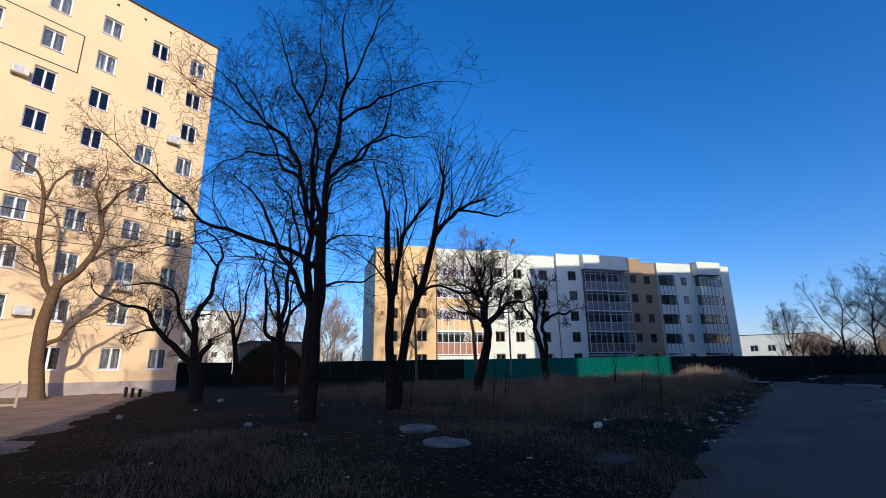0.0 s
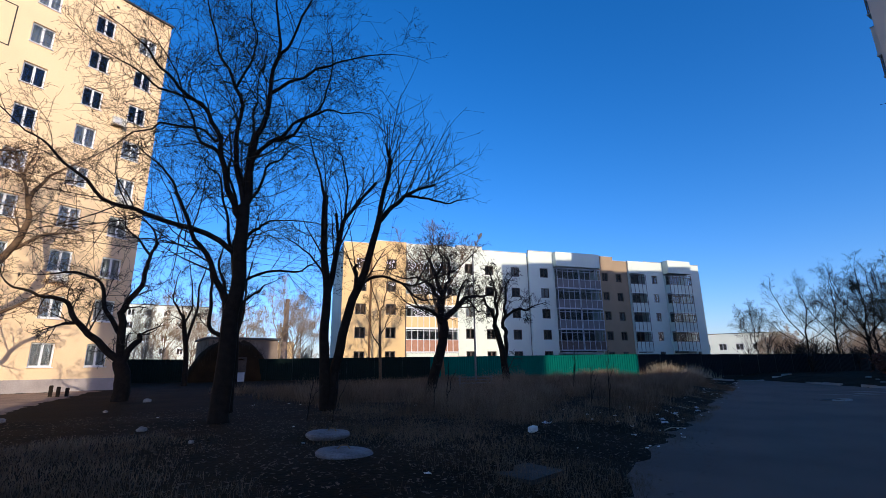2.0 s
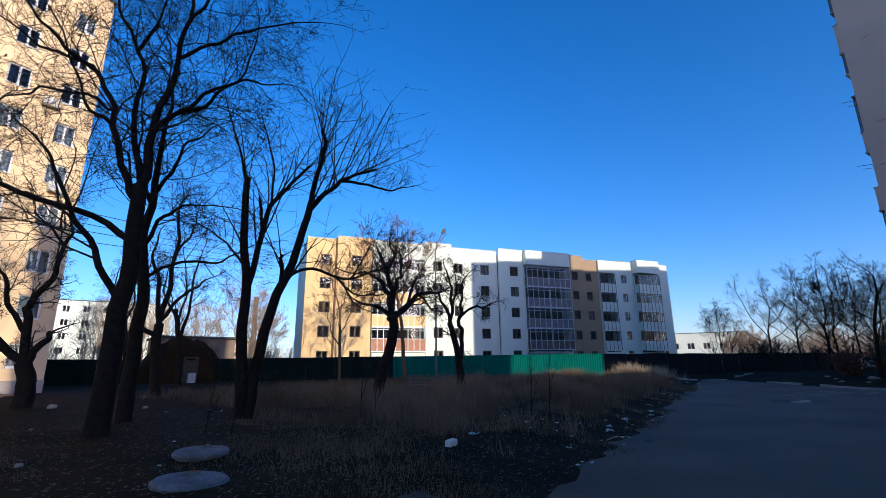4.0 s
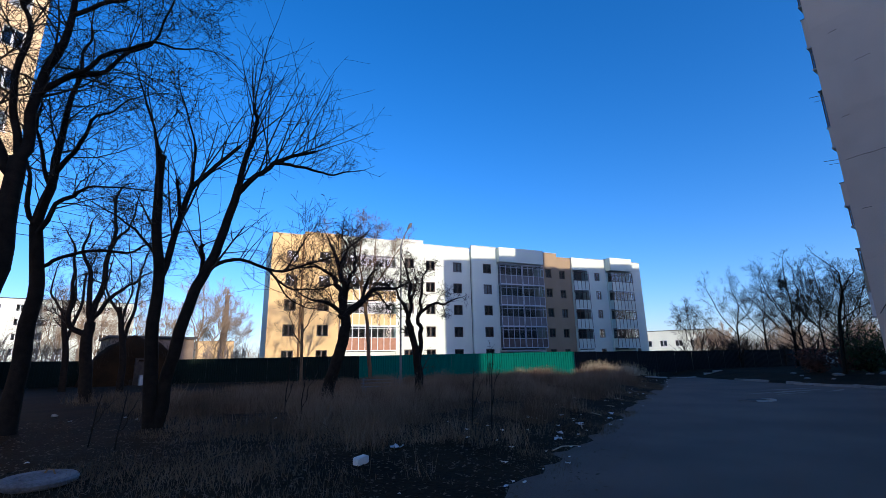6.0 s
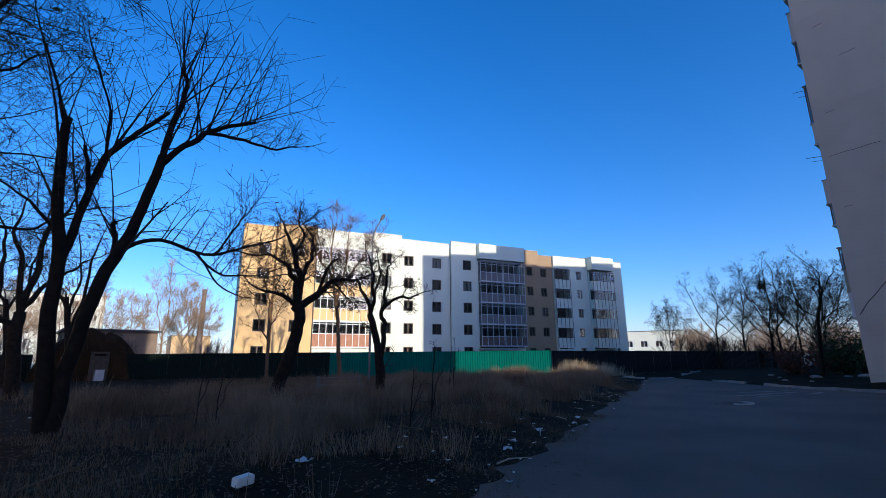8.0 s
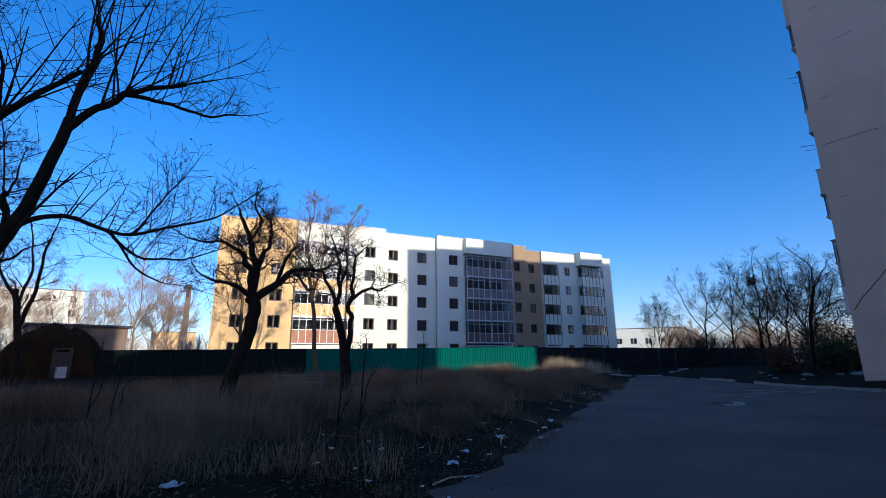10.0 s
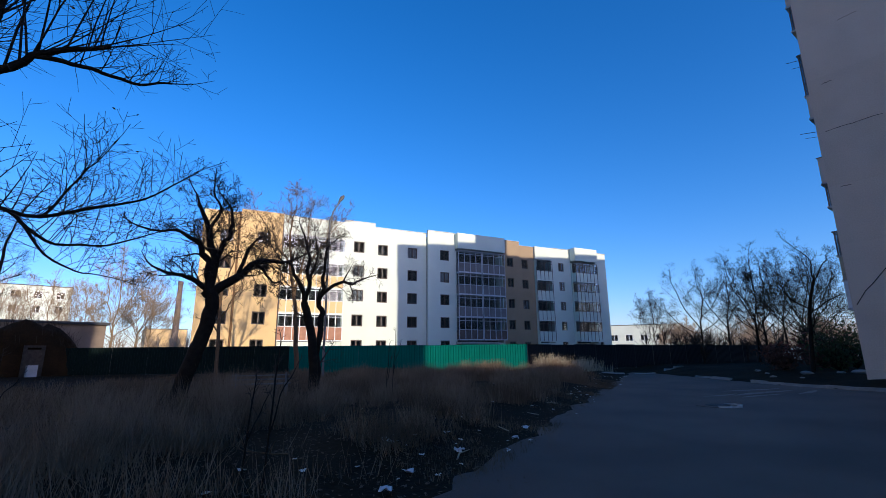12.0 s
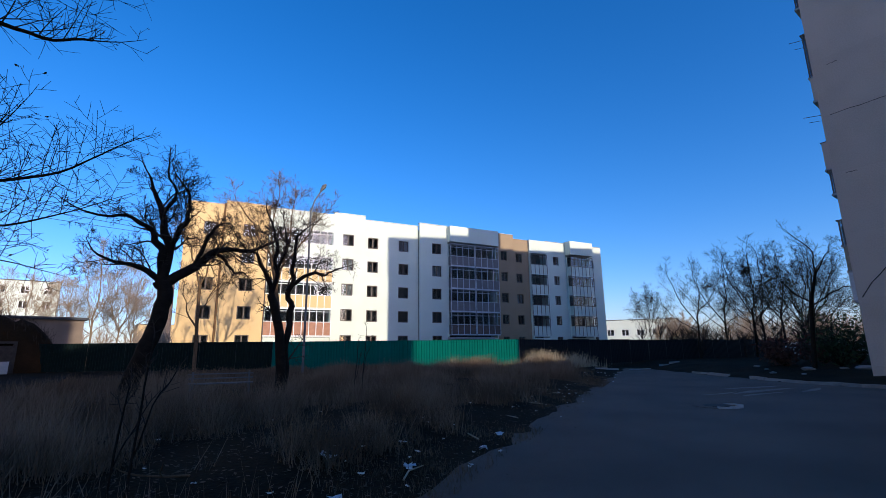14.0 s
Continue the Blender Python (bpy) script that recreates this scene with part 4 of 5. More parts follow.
tree((42.0, 12.5), (0.25, -0.97), [
    (0.12, 0.07, 0, [(-0.3, 0), (-0.1, 1.8), (0.1, 3.4), (0.5, 5.0)]),
    (0.04, 0.012, 9, [(0.5, 4.9), (0.3, 6.4), (-0.5, 7.3)]),
    (0.04, 0.012, 9, [(0.4, 4.6), (1.0, 5.7), (1.3, 6.4)]),
    (0.045, 0.015, 9, [(0.1, 3.3), (-1.0, 4.4), (-1.5, 5.0)]),
    (0.045, 0.015, 9, [(0.1, 3.0), (1.2, 3.9), (1.9, 4.2)]),
], "bare crooked tree at the corner of the grey block", 41, dict(GNARLED, length=0.85, kids=(2, 2, 1.5)))


def bush(at, size, seed, mat, label):
    r = np.random.default_rng(seed)
    base = np.array((*at, ground_z(*at)))
    o = thing("bush", Matrix.Translation(base), label, "bush")
    st, lf = Geo(), Geo()
    for i in range(60):
        a = r.uniform(0, 2 * np.pi)
        d = np.array((np.cos(a) * r.uniform(0.2, 1), np.sin(a) * r.uniform(0.2, 1), r.uniform(0.5, 1.3)))
        L = size * r.uniform(0.5, 1.0)
        pts = np.array([d * L * k / 4 + r.normal(0, 0.05, 3) * k for k in range(5)])
        st.tube(pts, np.linspace(0.018, 0.005, 5), 3)
        for k in range(26):
            q = pts[r.integers(2, 5)] + r.normal(0, 0.16 * size, 3) * 0.8
            u, v = r.normal(0, 0.06, 3), r.normal(0, 0.035, 3)
            lf.quad(q - u, q + v, q + u, q - v)
    part("stem", st, BARK, o)
    part("foliage", lf, mat, o)["kind"] = "stuff"


bush((43.6, 14.6), 1.5, 1, REDLEAF, "dense bush with dry reddish leaves")
bush((44.8, 12.3), 2.6, 2, FOLIAGE, "dense dark evergreen bush beside the block")
bush((49.5, 14.2), 1.9, 3, REDLEAF, "dense bush with dry reddish leaves")
bush((50.0, 12.6), 3.0, 4, FOLIAGE, "dense dark evergreen bush beside the block")

nest = thing("bird_nest", pose(67.9, 24.3, 9.6), "dark round twig nest in a bare tree", "nest")
r = np.random.default_rng(3)
g = Geo()
for i in range(160):
    c = r.normal(0, 0.22, 3)
    d = r.normal(0, 0.3, 3)
    g.tube([c - d, c + d], [0.012, 0.008], 3)
part("twigs", g, BARK, nest)

# ---- far woods ----
def woods(name, spots, seed, label, mat=TWIG_PALE, tall=1.0):
    r = np.random.default_rng(seed)
    ge = Geo()
    for x, y in spots:
        h = r.uniform(5, 9) * tall
        base = np.array((x, y, 0.2))
        ge.tube([base, base + (r.normal(0, 0.3), r.normal(0, 0.3), h * 0.5)], [0.12, 0.08], 4)
        for i in range(34):
            a = base + (0, 0, h * r.uniform(0.12, 0.6))
            d = np.array((r.normal(0, 0.5), r.normal(0, 0.5), r.uniform(0.5, 1.1))) * h * r.uniform(0.2, 0.42)
            m = a + d * 0.5 + r.normal(0, 0.15, 3)
            ge.tube([a, m, a + d], [0.035, 0.025, 0.012], 3)
    tagged(part(name, ge, mat), label, "woods", kind="stuff")


wr = np.random.default_rng(8)
woods("far_woods", [(wr.uniform(95, 150), wr.uniform(18, 52)) for i in range(110)], 1, "far belt of bare brown roadside scrub")
woods("far_woods", [(wr.uniform(-12, 30), wr.uniform(84, 112)) for i in range(60)], 2, "far belt of bare brown scrub behind the fence")

woods("undergrowth", [(wr.uniform(60, 80), wr.uniform(25.6, 36)) for i in range(34)] + [(wr.uniform(50, 62), wr.uniform(15, 19)) for i in range(6)], 3, "dark leafless undergrowth below the bare trees", TWIG, 0.6)

# ---- concrete well covers on the lawn ----
def well_cover(x, y, top, r0, seed):
    z = ground_z(x, y)
    o = thing("manhole_cover", pose(x, y, z, 1.5 * seed, -1.0, 40 * seed), "round weathered concrete well cover on the lawn", "manhole", "concrete well covers")
    h = top - z
    part("ring", Geo().ring(0, 0, [(r0, -0.3), (r0, h - 0.1), (r0 - 0.02, h - 0.07)], 28), COVER, o)
    lid = part("lid", Geo().ring(0, 0, [(r0 + 0.05, h - 0.068), (r0 + 0.06, h - 0.03), (r0 + 0.03, h), (r0 - 0.1, h + 0.005), (r0 - 0.14, h - 0.012), (0.2, h - 0.012), (0.17, h + 0.004)], 28), COVER, o)
    part("slot", Geo().box(-0.24, 0.06, -0.035, 0.03, h - 0.02, h - 0.004).box(0.04, 0.1, 0.0, 0.02, h - 0.02, h - 0.004), SEAM, lid, "dark slot filled with dirt")
    part("lifting_loop", Geo().tube([(0.12, -0.1, h - 0.01), (0.12, -0.05, h + 0.05), (0.12, 0.05, h + 0.05), (0.12, 0.1, h - 0.01)], [0.01] * 4, 5), RUST, lid)


well_cover(5.3, 10.05, 0.33, 0.34, 1)
well_cover(5.06, 8.2, 0.3, 0.36, 2)
slab = thing("concrete_slab", pose(7.0, 6.4, ground_z(7.0, 6.4) + 0.03, 2, 1, 20), "flat broken concrete slab sunk in soil", "slab")
part("slab_body", Geo().box(-0.42, 0.42, -0.3, 0.3, -0.1, 0.015), MUDSLAB, slab)

# ---- kerb ----
kerb = thing("kerb", pose(0, 0, 0), "worn pale concrete kerb stones along the road", "kerb", kind="structure")
kr = random.Random(5)
for (xa, ya), (xb, yb) in zip(KERB[1:], KERB[2:]):
    L = math.dist((xa, ya), (xb, yb))
    n = max(1, round(L))
    ang = math.degrees(math.atan2(yb - ya, xb - xa))
    for i in range(n):
        if ya > 14 and kr.random() < 0.3:
            continue
        f = (i + 0.5) / n
        ln = L / n - 0.02
        ge = Geo().box(-ln / 2, ln / 2, -0.08, 0.08, -0.15, 0.11).box(-ln / 2 + 0.01, ln / 2 - 0.01, -0.07, 0.07, 0.11, 0.125)
        part("kerb_stone", ge, KERBSTONE, kerb, at=pose(xa + (xb - xa) * f, ya + (yb - ya) * f, kr.uniform(-0.02, 0.02), kr.uniform(-3, 3), kr.uniform(-1.5, 1.5), ang + kr.uniform(-2, 2)))

for i in range(8):
    f = (i + 0.5) / 8
    if i in (2, 5):
        continue
    part("kerb_stone", Geo().box(-0.5, 0.5, -0.09, 0.09, -0.2, 0.1).box(-0.48, 0.48, -0.07, 0.07, 0.1, 0.115), CONCRETE, kerb, at=pose(39.8 + 8.6 * f, 24.5 - 1.5 * f, ground_z(39.8 + 8.6 * f, 24.5 - 1.5 * f) - 0.02, kr.uniform(-3, 3), kr.uniform(-2, 2), -10 + kr.uniform(-3, 3)))

# ---- sunken hatch in the road ----
hatch = thing("road_hatch", pose(25.6, 10.75, 0.012, 0, 0, 15), "iron road hatch with a pale broken surround", "manhole")
part("surround", Geo().ring(0, 0, [(0.62, -0.05), (0.6, 0.0), (0.36, 0.006)], 22), ASPHALT, hatch)
part("cover", Geo().ring(0, 0, [(0.34, 0.0), (0.34, 0.014), (0.3, 0.018), (0.24, 0.012)], 18), SEAM, hatch)
for i in range(5):
    part("rim_piece", Geo().box(-0.16, 0.15, -0.06, 0.05, -0.04, 0.03 + 0.01 * (i % 2)), CONCRETE, hatch, at=pose(0.55 * math.cos(3.6 + 0.55 * i), 0.55 * math.sin(3.6 + 0.55 * i), 0, 2 * i - 4, 3, math.degrees(3.6 + 0.55 * i) + 90 + 5 * (i % 3)))

# ---- sunlight streaks on the road, as thin pale strips ----
def sun_streak(x, y, length, width, turn, seed):
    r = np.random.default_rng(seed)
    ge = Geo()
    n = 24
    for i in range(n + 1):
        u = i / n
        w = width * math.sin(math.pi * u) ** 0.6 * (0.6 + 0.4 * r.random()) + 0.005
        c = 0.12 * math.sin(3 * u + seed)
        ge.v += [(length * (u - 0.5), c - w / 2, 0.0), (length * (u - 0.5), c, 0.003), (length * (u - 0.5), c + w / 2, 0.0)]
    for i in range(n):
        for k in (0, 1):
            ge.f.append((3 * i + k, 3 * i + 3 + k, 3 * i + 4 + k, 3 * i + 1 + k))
    ob = part("sun_streak", ge, SUNSTREAK, smooth=True)
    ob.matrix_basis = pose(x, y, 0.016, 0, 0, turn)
    tagged(ob, "thin pale streak of sunlight painted on the asphalt", "sand", "sand on the road")


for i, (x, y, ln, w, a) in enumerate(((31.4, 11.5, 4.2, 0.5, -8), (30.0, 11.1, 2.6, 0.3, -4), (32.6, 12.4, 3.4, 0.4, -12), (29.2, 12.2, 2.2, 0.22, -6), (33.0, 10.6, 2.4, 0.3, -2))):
    sun_streak(x, y, ln, w, a, i)

# ---- bench ----
bench = thing("bench", pose(14.9, 19.95, ground_z(14.9, 19.95), 0, 0, -14), "grey steel bench with slatted back on the lawn", "bench")
for z, y in ((0.42, -0.1), (0.42, 0.08), (0.42, 0.26)):
    part("seat_slat", Geo().box(-0.9, 0.9, y, y + 0.1, z, z + 0.03), DULLSTEEL, bench)
for z in (0.55, 0.68):
    part("back_slat", Geo().box(-0.9, 0.9, 0.42, 0.445, z, z + 0.035), DULLSTEEL, bench)
for x in (-0.78, 0.78):
    part("leg", Geo().box(x - 0.03, x + 0.03, -0.08, -0.02, -0.1, 0.42), DULLSTEEL, bench)
    part("leg", Geo().box(x - 0.03, x + 0.03, 0.46, 0.52, -0.1, 0.76), DULLSTEEL, bench)
    part("armrest", Geo().box(x - 0.025, x + 0.025, -0.08, 0.46, 0.385, 0.42), DULLSTEEL, bench)

# ---- street lamp ----
lamp = thing("street_lamp", pose(21.3, 30.4, ground_z(21.3, 30.4) + 0.35, 0, 0, 20), "tall grey street lamp with a slanted arm", "lamp")
part("pole", Geo().tube([(0, 0, -0.3), (0, 0, 4), (0, 0, 9.2)], [0.07, 0.06, 0.05], 10), DULLSTEEL, lamp)
part("arm", Geo().tube([(0, 0, 9.1), (0.15, -0.1, 9.8), (0.45, -0.3, 10.5)], [0.045, 0.04, 0.035], 8), DULLSTEEL, lamp)
part("lamp_head", Geo().tube([(0.4, -0.27, 10.42), (0.5, -0.33, 10.62), (0.6, -0.39, 10.82), (0.68, -0.44, 10.95)], [0.04, 0.11, 0.13, 0.05], 8), DULLSTEEL, lamp)

# ---- overhead cables ----
for k, (a, b, sag) in enumerate((((-22, 6, 6.3), (17.4, 53.6, 13.4), 0.3), ((-22, 6.2, 5.7), (17.4, 53.6, 12.9), 0.4), ((-22, 6.4, 5.1), (17.4, 53.6, 12.5), 0.3), ((-22, 6.6, 4.4), (17.4, 53.6, 12.2), 0.4))):
    pts = [tuple(a[i] + (b[i] - a[i]) * t / 20 - (sag * 4 * (t / 20) * (1 - t / 20) if i == 2 else 0) for i in range(3)) for t in range(21)]
    c = tagged(part("cable", Geo().tube(pts, [0.018] * 21, 4), CABLE), "thin black overhead cable between the buildings", "cable", "overhead cables")

# ---- chimney ----
ch = thing("chimney", pose(28.6, 153, 0), "tall brick factory chimney far behind", "chimney")
part("shaft", Geo().ring(0, 0, [(1.0, 0), (0.6, 21.5), (0.72, 21.6), (0.72, 22.4), (0.5, 22.4)], 14), DARKBRICK, ch)


# ---- cars beyond the fence ----
def car(at, mat, label):
    o = thing("car", at, label, "car", "parked cars")
    prof = [(-2.0, 0.3), (-2.05, 0.75), (-1.75, 0.9), (-1.3, 0.95), (-0.75, 1.42), (0.7, 1.45), (1.35, 1.0), (1.95, 0.9), (2.05, 0.5), (2.0, 0.3)]
    ge = Geo()
    ge.quad(*[(x, -0.8 if z < 1 else -0.68, z) for x, z in reversed(prof)]).quad(*[(x, 0.8 if z < 1 else 0.68, z) for x, z in prof])
    for (xa, za), (xb, zb) in zip(prof, prof[1:] + prof[:1]):
        wa, wb = 0.8 if za < 1 else 0.68, 0.8 if zb < 1 else 0.68
        ge.quad((xa, -wa, za), (xb, -wb, zb), (xb, wb, zb), (xa, wa, za))
    body = part("body", ge, mat, o)
    for y in (-0.79, 0.76):
        part("side_window", Geo().quad((-1.05, y, 1.0), (1.05, y, 1.0), (0.6, y * 0.9, 1.36), (-0.7, y * 0.9, 1.36)), RUBBER, body)
        for x in (-1.25, 1.25):
            w = part("wheel", Geo().ring(0, 0, [(0.3, 0), (0.32, 0.05), (0.32, 0.14), (0.3, 0.18)], 16), RUBBER, o, at=pose(x, y + 0.07, 0.32, 90))
            part("rim", Geo().ring(0, 0, [(0.2, -0.01), (0.2, 0.19), (0.15, 0.195)], 12), STEEL, w)
    for y in (-0.55, 0.55):
        part("headlight", Geo().box(1.98, 2.06, y - 0.14, y + 0.14, 0.62, 0.76), FRAME, body)


car(pose(66.5, 20.0, ground_z(66.5, 20.0), 0, 0, 100), CARWHITE, "white hatchback car parked beyond the trees")
car(pose(66.0, 17.9, ground_z(66, 17.9), 0, 0, 95), RED, "faded red hatchback car parked beyond the trees")
car(pose(67.0, 15.6, ground_z(67, 15.6), 0, 0, 97), CARWHITE, "white hatchback car parked beyond the trees")

# ---- low fence and posts before the yellow block ----
low = thing("garden_fence", pose(-7.1, 22.9, ground_z(-7.1, 22.9), 0, 0, 20), "low pale wooden garden fence with crossed slats", "fence")
for i in range(6):
    x = -6 + 1.6 * i
    part("post", Geo().box(x, x + 0.08, 0, 0.08, -0.1, 1.0), WOOD, low)
    if i < 5:
        part("rail", Geo().box(x + 0.08, x + 1.6, 0.02, 0.06, 0.86, 0.93), WOOD, low)
        part("rail", Geo().box(x + 0.08, x + 1.6, 0.02, 0.06, 0.12, 0.19), WOOD, low)
        part("brace", Geo().tube([(x + 0.06, 0.01, 0.15), (x + 1.6, 0.01, 0.9)], [0.03, 0.03], 4), WOOD, low)
for i, (x, y) in enumerate(((-2.6, 29.5), (-2.3, 29.4), (-2.0, 29.6))):
    po = thing("bollard", pose(x, y, ground_z(x, y)), "short dark stump post in the ground", "post", "stump posts")
    part("stump", Geo().ring(0, 0, [(0.08, -0.2), (0.08, 0.5 - 0.06 * i), (0.06, 0.52 - 0.06 * i)], 8), BARK, po)
box = thing("utility_box", pose(7.2, 48.2, ground_z(7.2, 48.2), 0, 0, 20), "small grey metal utility box before the mound", "utility box")
part("cabinet", Geo().box(-0.3, 0.3, -0.15, 0.15, 0, 0.8), STEEL, box)
part("lid", Geo().box(-0.33, 0.33, -0.18, 0.18, 0.8, 0.84), DULLSTEEL, box)

# ---- stones, rubble and litter ----
def lump(name, at, size, seed, mat, label, category, group, squash=0.6):
    r = np.random.default_rng(seed)
    bm = bmesh.new()
    bmesh.ops.create_icosphere(bm, subdivisions=2, radius=1)
    for v in bm.verts:
        k = 1 + 0.35 * noise.noise(v.co * 1.6 + Vector((seed * 3.1, 0, 0)))
        v.co = Vector((v.co.x * k, v.co.y * k * 0.8, v.co.z * k * squash)) * size
    me = bpy.data.meshes.new(name)
    bm.to_mesh(me)
    bm.free()
    me.materials.append(mat)
    ob = new(name, me)
    ob.matrix_basis = pose(*at, ground_z(*at) + size * squash * 0.5, 0, 0, float(r.uniform(0, 360)))
    return tagged(ob, label, category, group)


for i, (x, y, s) in enumerate(((2.2, 13.2, 0.17), (1.7, 22.6, 0.24), (-0.9, 16.5, 0.16), (3.1, 10.6, 0.09), (4.4, 20.5, 0.14), (0.9, 18.5, 0.12))):
    lump("stone", (x, y), s * 0.65, i, STONE, "pale rough stone lying on bare soil", "stone", "loose stones")
for i, (x, y, s) in enumerate(((40.3, 12.6, 0.3), (41.6, 10.7, 0.38), (40.8, 11.3, 0.2), (43.0, 11.0, 0.3), (39.6, 13.9, 0.17), (42.2, 15.5, 0.2), (40.9, 14.6, 0.14), (38.9, 12.4, 0.12))):
    lump("rubble", (x, y), s, 20 + i, KERBSTONE, "grey concrete rubble lump on the verge", "rubble", "rubble by the kerb", 0.35)


def scrap(x, y, size, seed, mat, label, category):
    """A crumpled sheet with thickness."""
    r = np.random.default_rng(seed)
    n = 4
    ge = Geo()
    hgt = r.uniform(0, 0.35, (n, n)) * size
    jit = r.normal(0, 0.12, (n, n, 2)) * size
    for s in (0, 1):
        ge.v += [((i / (n - 1) - 0.5) * size + jit[i, j, 0], (j / (n - 1) - 0.5) * size * 0.7 + jit[i, j, 1], hgt[i, j] + 0.003 * s) for j in range(n) for i in range(n)]
    for j in range(n - 1):
        for i in range(n - 1):
            a = j * n + i
            ge.f += [(a + n * n, a + 1 + n * n, a + n + 1 + n * n, a + n + n * n), (a, a + n, a + n + 1, a + 1)]
    ob = part(category.replace(" ", "_"), ge, mat)
    ob.matrix_basis = pose(x, y, max(ground_z(x, y), 0.0) + 0.012, 0, 0, float(r.uniform(0, 360)))
    tagged(ob, label, category, "scattered litter")


lr = np.random.default_rng(11)
made = 0
while made < 190:
    x, y = lr.uniform(0, 40), lr.uniform(3, 30)
    d = lawn(x, y)
    if not 0.0 < d < 14 or lr.random() > (1.0 if d < 2.6 and x > 10 else 0.12):
        continue
    scrap(x, y, float(lr.uniform(0.025, 0.09)), 100 + made, PAPER, "small crumpled white paper scrap on the soil", "paper scrap")
    made += 1
for i, (x, y, s) in enumerate(((14.35, 10.9, 0.42), (13.2, 9.0, 0.3), (15.2, 10.2, 0.3), (16.9, 10.6, 0.28), (9.8, 9.3, 0.3), (13.9, 9.6, 0.24), (15.8, 11.3, 0.25), (18.0, 11.4, 0.25))):
    scrap(x, y, s * 0.55, 400 + i, PLASTIC, "crumpled greyish white plastic bag on the grass", "plastic bag")
for i in range(6):
    x, y = 12.5 + 2.4 * i, 8.5 + 1.35 * i
    st = tagged(part("stick", Geo().tube([(0, 0, 0.02), (0.3, 0.05, 0.05), (0.7, 0.0, 0.03)], [0.014, 0.012, 0.006], 5), WOOD, at=pose(x, y, ground_z(x, y), 0, 0, 35 * i)), "pale broken stick on the soil", "stick", "fallen sticks")

foam = thing("foam_block", pose(8.9, 8.65, ground_z(8.9, 8.65), 4, -3, 25), "dirty white foam block lying in dry grass", "foam block")
bm = bmesh.new()
bmesh.ops.create_cube(bm, size=1.0)
bmesh.ops.scale(bm, vec=(0.22, 0.12, 0.1), verts=bm.verts)
bmesh.ops.translate(bm, vec=(0, 0, 0.05), verts=bm.verts)
bmesh.ops.bevel(bm, geom=list(bm.edges), offset=0.012, segments=2, affect="EDGES")
foam_mesh = bpy.data.meshes.new("block")
bm.to_mesh(foam_mesh)
bm.free()
foam_mesh.materials.append(PAPER)
part("block", foam_mesh, None, foam)
for x, y, turn in ((7.2, 9.95, 30), (9.6, 11.4, 110), (12.4, 10.8, 200)):
    br = Geo().tube([(-0.5, 0, 0.03), (-0.1, 0.05, 0.1), (0.3, 0.0, 0.2), (0.6, 0.1, 0.34)], [0.022, 0.02, 0.015, 0.007], 6)
    br.tube([(-0.05, 0.05, 0.11), (0.1, 0.25, 0.22), (0.2, 0.5, 0.42)], [0.015, 0.011, 0.005], 5).tube([(0.15, 0.02, 0.16), (0.35, -0.2, 0.2), (0.5, -0.35, 0.33)], [0.012, 0.009, 0.004], 5)
    tagged(part("fallen_branch", br, BARK_BROWN, at=pose(x, y, ground_z(x, y), 0, 0, turn) @ Matrix.Scale(0.7, 4), smooth=True), "pale forked dead branch lying in dry grass", "branch", "fallen branches")

# ---- saplings ----
for i, (x, y, h) in enumerate(((18.0, 17.0, 2.0), (17.6, 16.7, 1.6), (9.3, 12.9, 1.3), (9.0, 13.1, 1.5), (12.0, 9.6, 1.5), (11.9, 10.1, 1.1), (6.0, 12.4, 1.0), (5.6, 13.2, 0.9))):
    tree((x, y), (0.9, -0.4), [(0.014, 0.007, 4, [(0, 0), (0.06, h * 0.5), (0.1, h)]), (0.009, 0.005, 3, [(0.03, h * 0.3), (0.25, h * 0.8)])],
         "thin bare sapling among dry grass", 70 + i, dict(SHOOTS, length=0.5, tip=0.003, levels=1), name="sapling", group="saplings")

# ---- dry grass ----
def blades(name, count, seed, region, hmin, hmax, mat, label, width=0.006):
    r = np.random.default_rng(seed)
    V = np.empty((count * 3, 3))
    k = 0
    while k < count:
        x, y = region(r)
        m = noise.noise((x * 0.35, y * 0.35, 5.0)) + 0.5 * noise.noise((x * 1.3, y * 1.3, 9.0))
        if m < r.uniform(-0.25, 0.5):
            continue
        h = r.uniform(hmin, hmax) * (0.55 + 0.7 * max(0.0, m + 0.3))
        z = ground_z(x, y) - 0.02
        a = r.uniform(0, np.pi)
        w = width * (1 + 0.07 * math.hypot(x - 8, y - 3))
        dx, dy = math.cos(a) * w, math.sin(a) * w
        lx, ly = r.normal(0, 0.3 * h, 2)
        V[3 * k:3 * k + 3] = ((x - dx, y - dy, z), (x + dx, y + dy, z), (x + lx, y + ly, z + h))
        k += 1
    me = bpy.data.meshes.new(name)
    me.vertices.add(count * 3)
    me.vertices.foreach_set("co", V.ravel())
    me.loops.add(count * 3)
    me.loops.foreach_set("vertex_index", np.arange(count * 3, dtype=np.int32))
    me.polygons.add(count)
    me.polygons.foreach_set("loop_start", np.arange(0, count * 3, 3, dtype=np.int32))
    me.polygons.foreach_set("loop_total", np.full(count, 3, dtype=np.int32))
    me.update(calc_edges=True)
    me.materials.append(mat)
    tagged(new(name, me), label, "grass", kind="stuff")


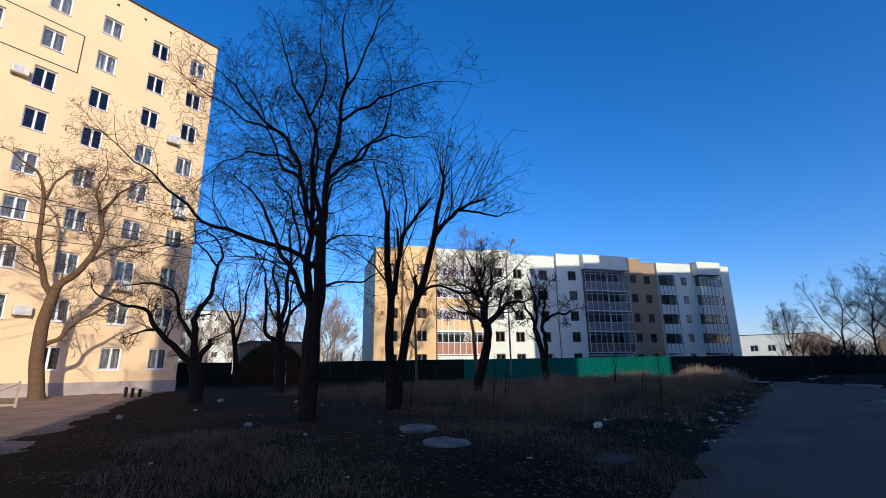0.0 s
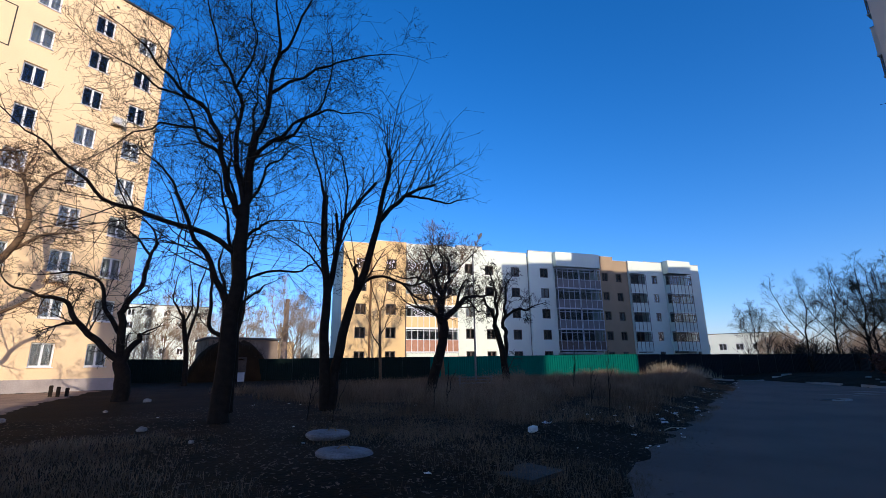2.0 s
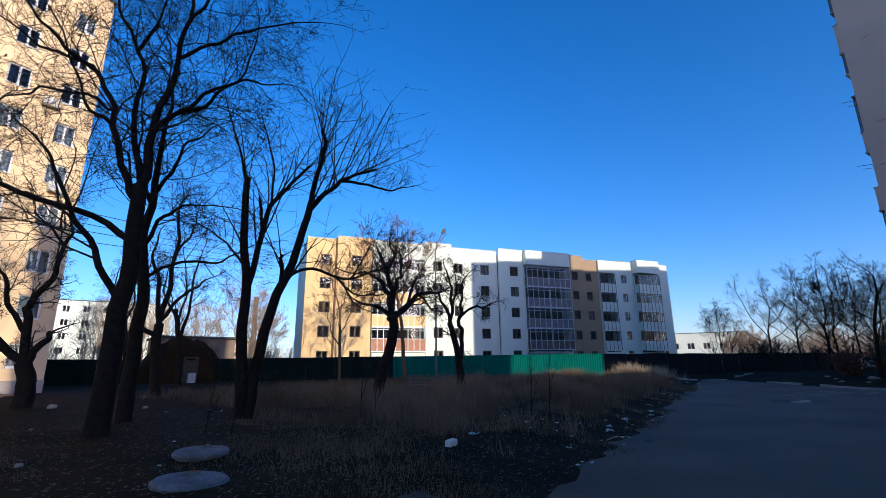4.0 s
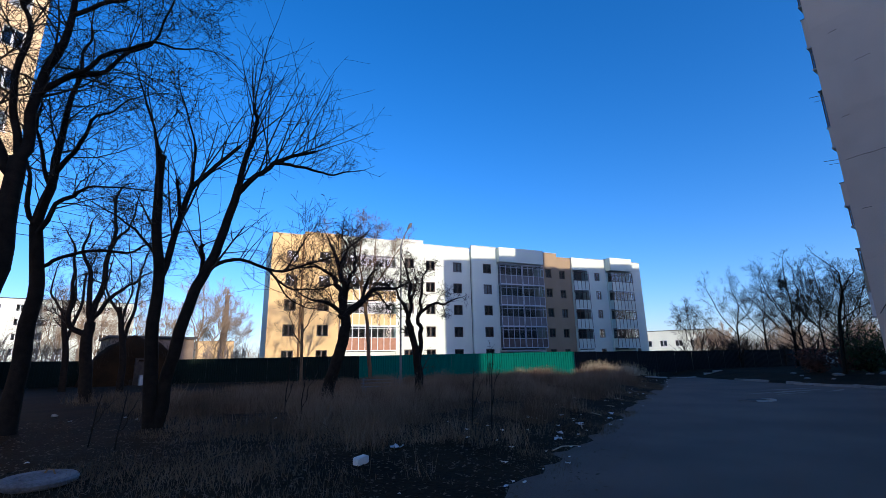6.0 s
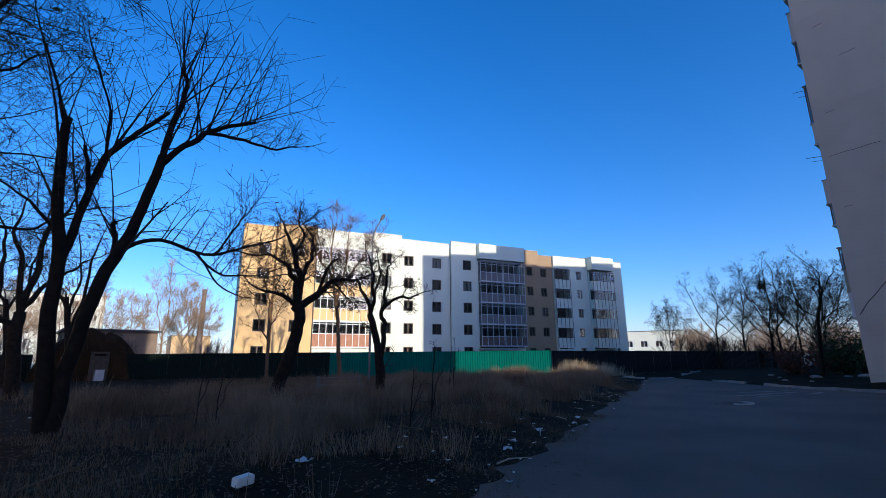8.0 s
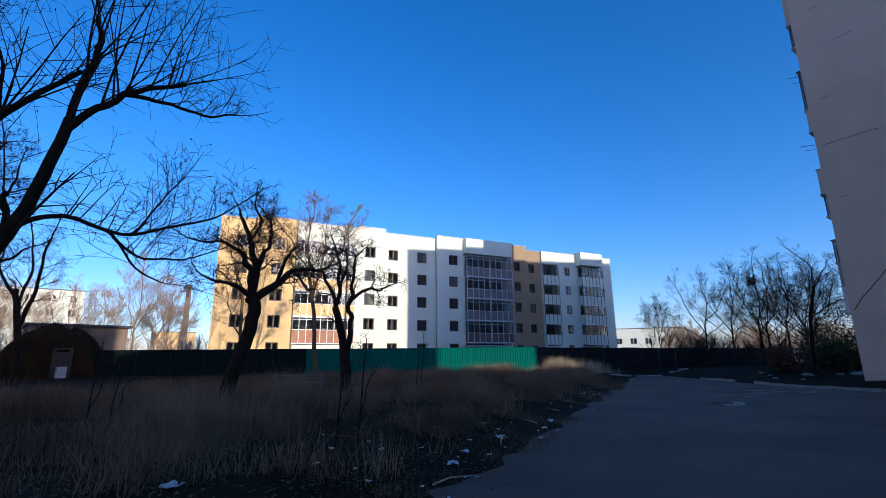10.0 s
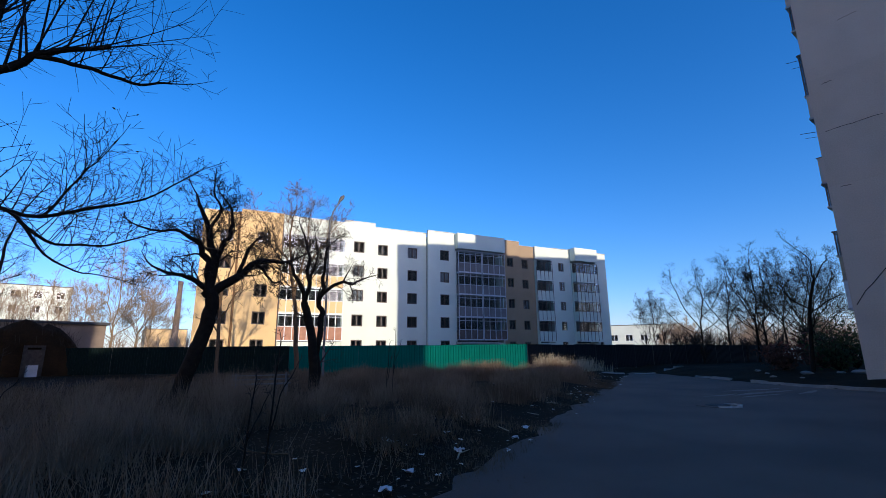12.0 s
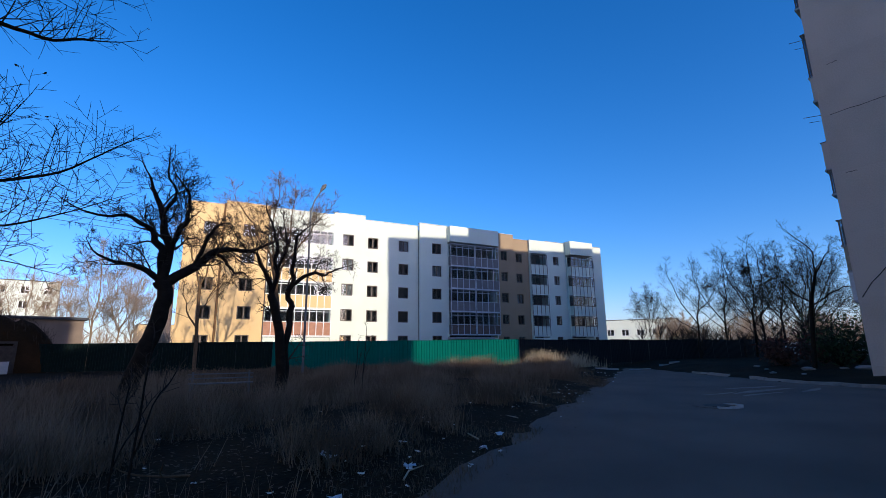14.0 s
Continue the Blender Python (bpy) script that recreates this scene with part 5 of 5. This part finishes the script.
def field(r):
    while True:
        x, y = r.uniform(-4, 36), r.uniform(4, 38)
        d = lawn(x, y)
        if d > 1.6 and x > 7 + 5 * r.random() - 0.25 * (y - 14) and r.random() < min(1.0, 14 / (6 + math.hypot(x - 8, y - 4))) and d < 22:
            return x, y


tuft_rng = np.random.default_rng(21)
tuft_spots = []
while len(tuft_spots) < 260:
    cx, cy = field(tuft_rng)
    if lawn(cx, cy) < 13:
        tuft_spots.append((cx, cy))


def tufts(r):
    cx, cy = tuft_spots[r.integers(0, len(tuft_spots))]
    return cx + r.normal(0, 0.22), cy + r.normal(0, 0.22)


def verge(r):
    while True:
        x, y = r.uniform(0, 34), r.uniform(2, 24)
        if 0.1 < lawn(x, y) < 9:
            return x, y


blades("dry_grass", 90000, 1, field, 0.2, 0.62, STRAW, "tall dry straw-coloured grass on the lawn", 0.0038)
blades("short_grass", 60000, 2, verge, 0.04, 0.16, STRAW, "short sparse dry grass and weeds", 0.004)
blades("grass_tuft", 26000, 6, tufts, 0.4, 0.95, TUFT, "pale dry grass tufts standing in the lawn", 0.0035)
blades("reed_clump", 2600, 3, lambda r: (r.uniform(35.6, 42.5), 26.6 + r.normal(0, 0.7) - 0.25 * 1.0), 0.5, 1.3, REED, "clump of tall pale dry grass before the fence", 0.006)


def leaf_litter(count, seed):
    r = np.random.default_rng(seed)
    ge = Geo()
    while len(ge.f) < count:
        x, y = r.uniform(-3, 30), r.uniform(2, 26)
        if not -0.5 < lawn(x, y) < 14 or (lawn(x, y) < 0.4 and r.random() < 0.5) or r.random() > 8 / (3 + math.hypot(x - 8, y - 5)):
            continue
        q = np.array((x, y, max(ground_z(x, y), 0.012 * noise.noise((x * 0.2, y * 0.2, 1))) + 0.014))
        a = r.uniform(0, 6.28)
        u = np.array((math.cos(a), math.sin(a), r.uniform(-0.3, 0.3))) * r.uniform(0.015, 0.045)
        v = np.array((-math.sin(a), math.cos(a), r.uniform(-0.3, 0.3))) * r.uniform(0.008, 0.022)
        ge.quad(q - u, q + v, q + u, q - v)
    tagged(part("leaf_litter", ge, LITTER), "scattered dry brown leaves on the soil", "leaves", kind="stuff")


leaf_litter(20000, 5)
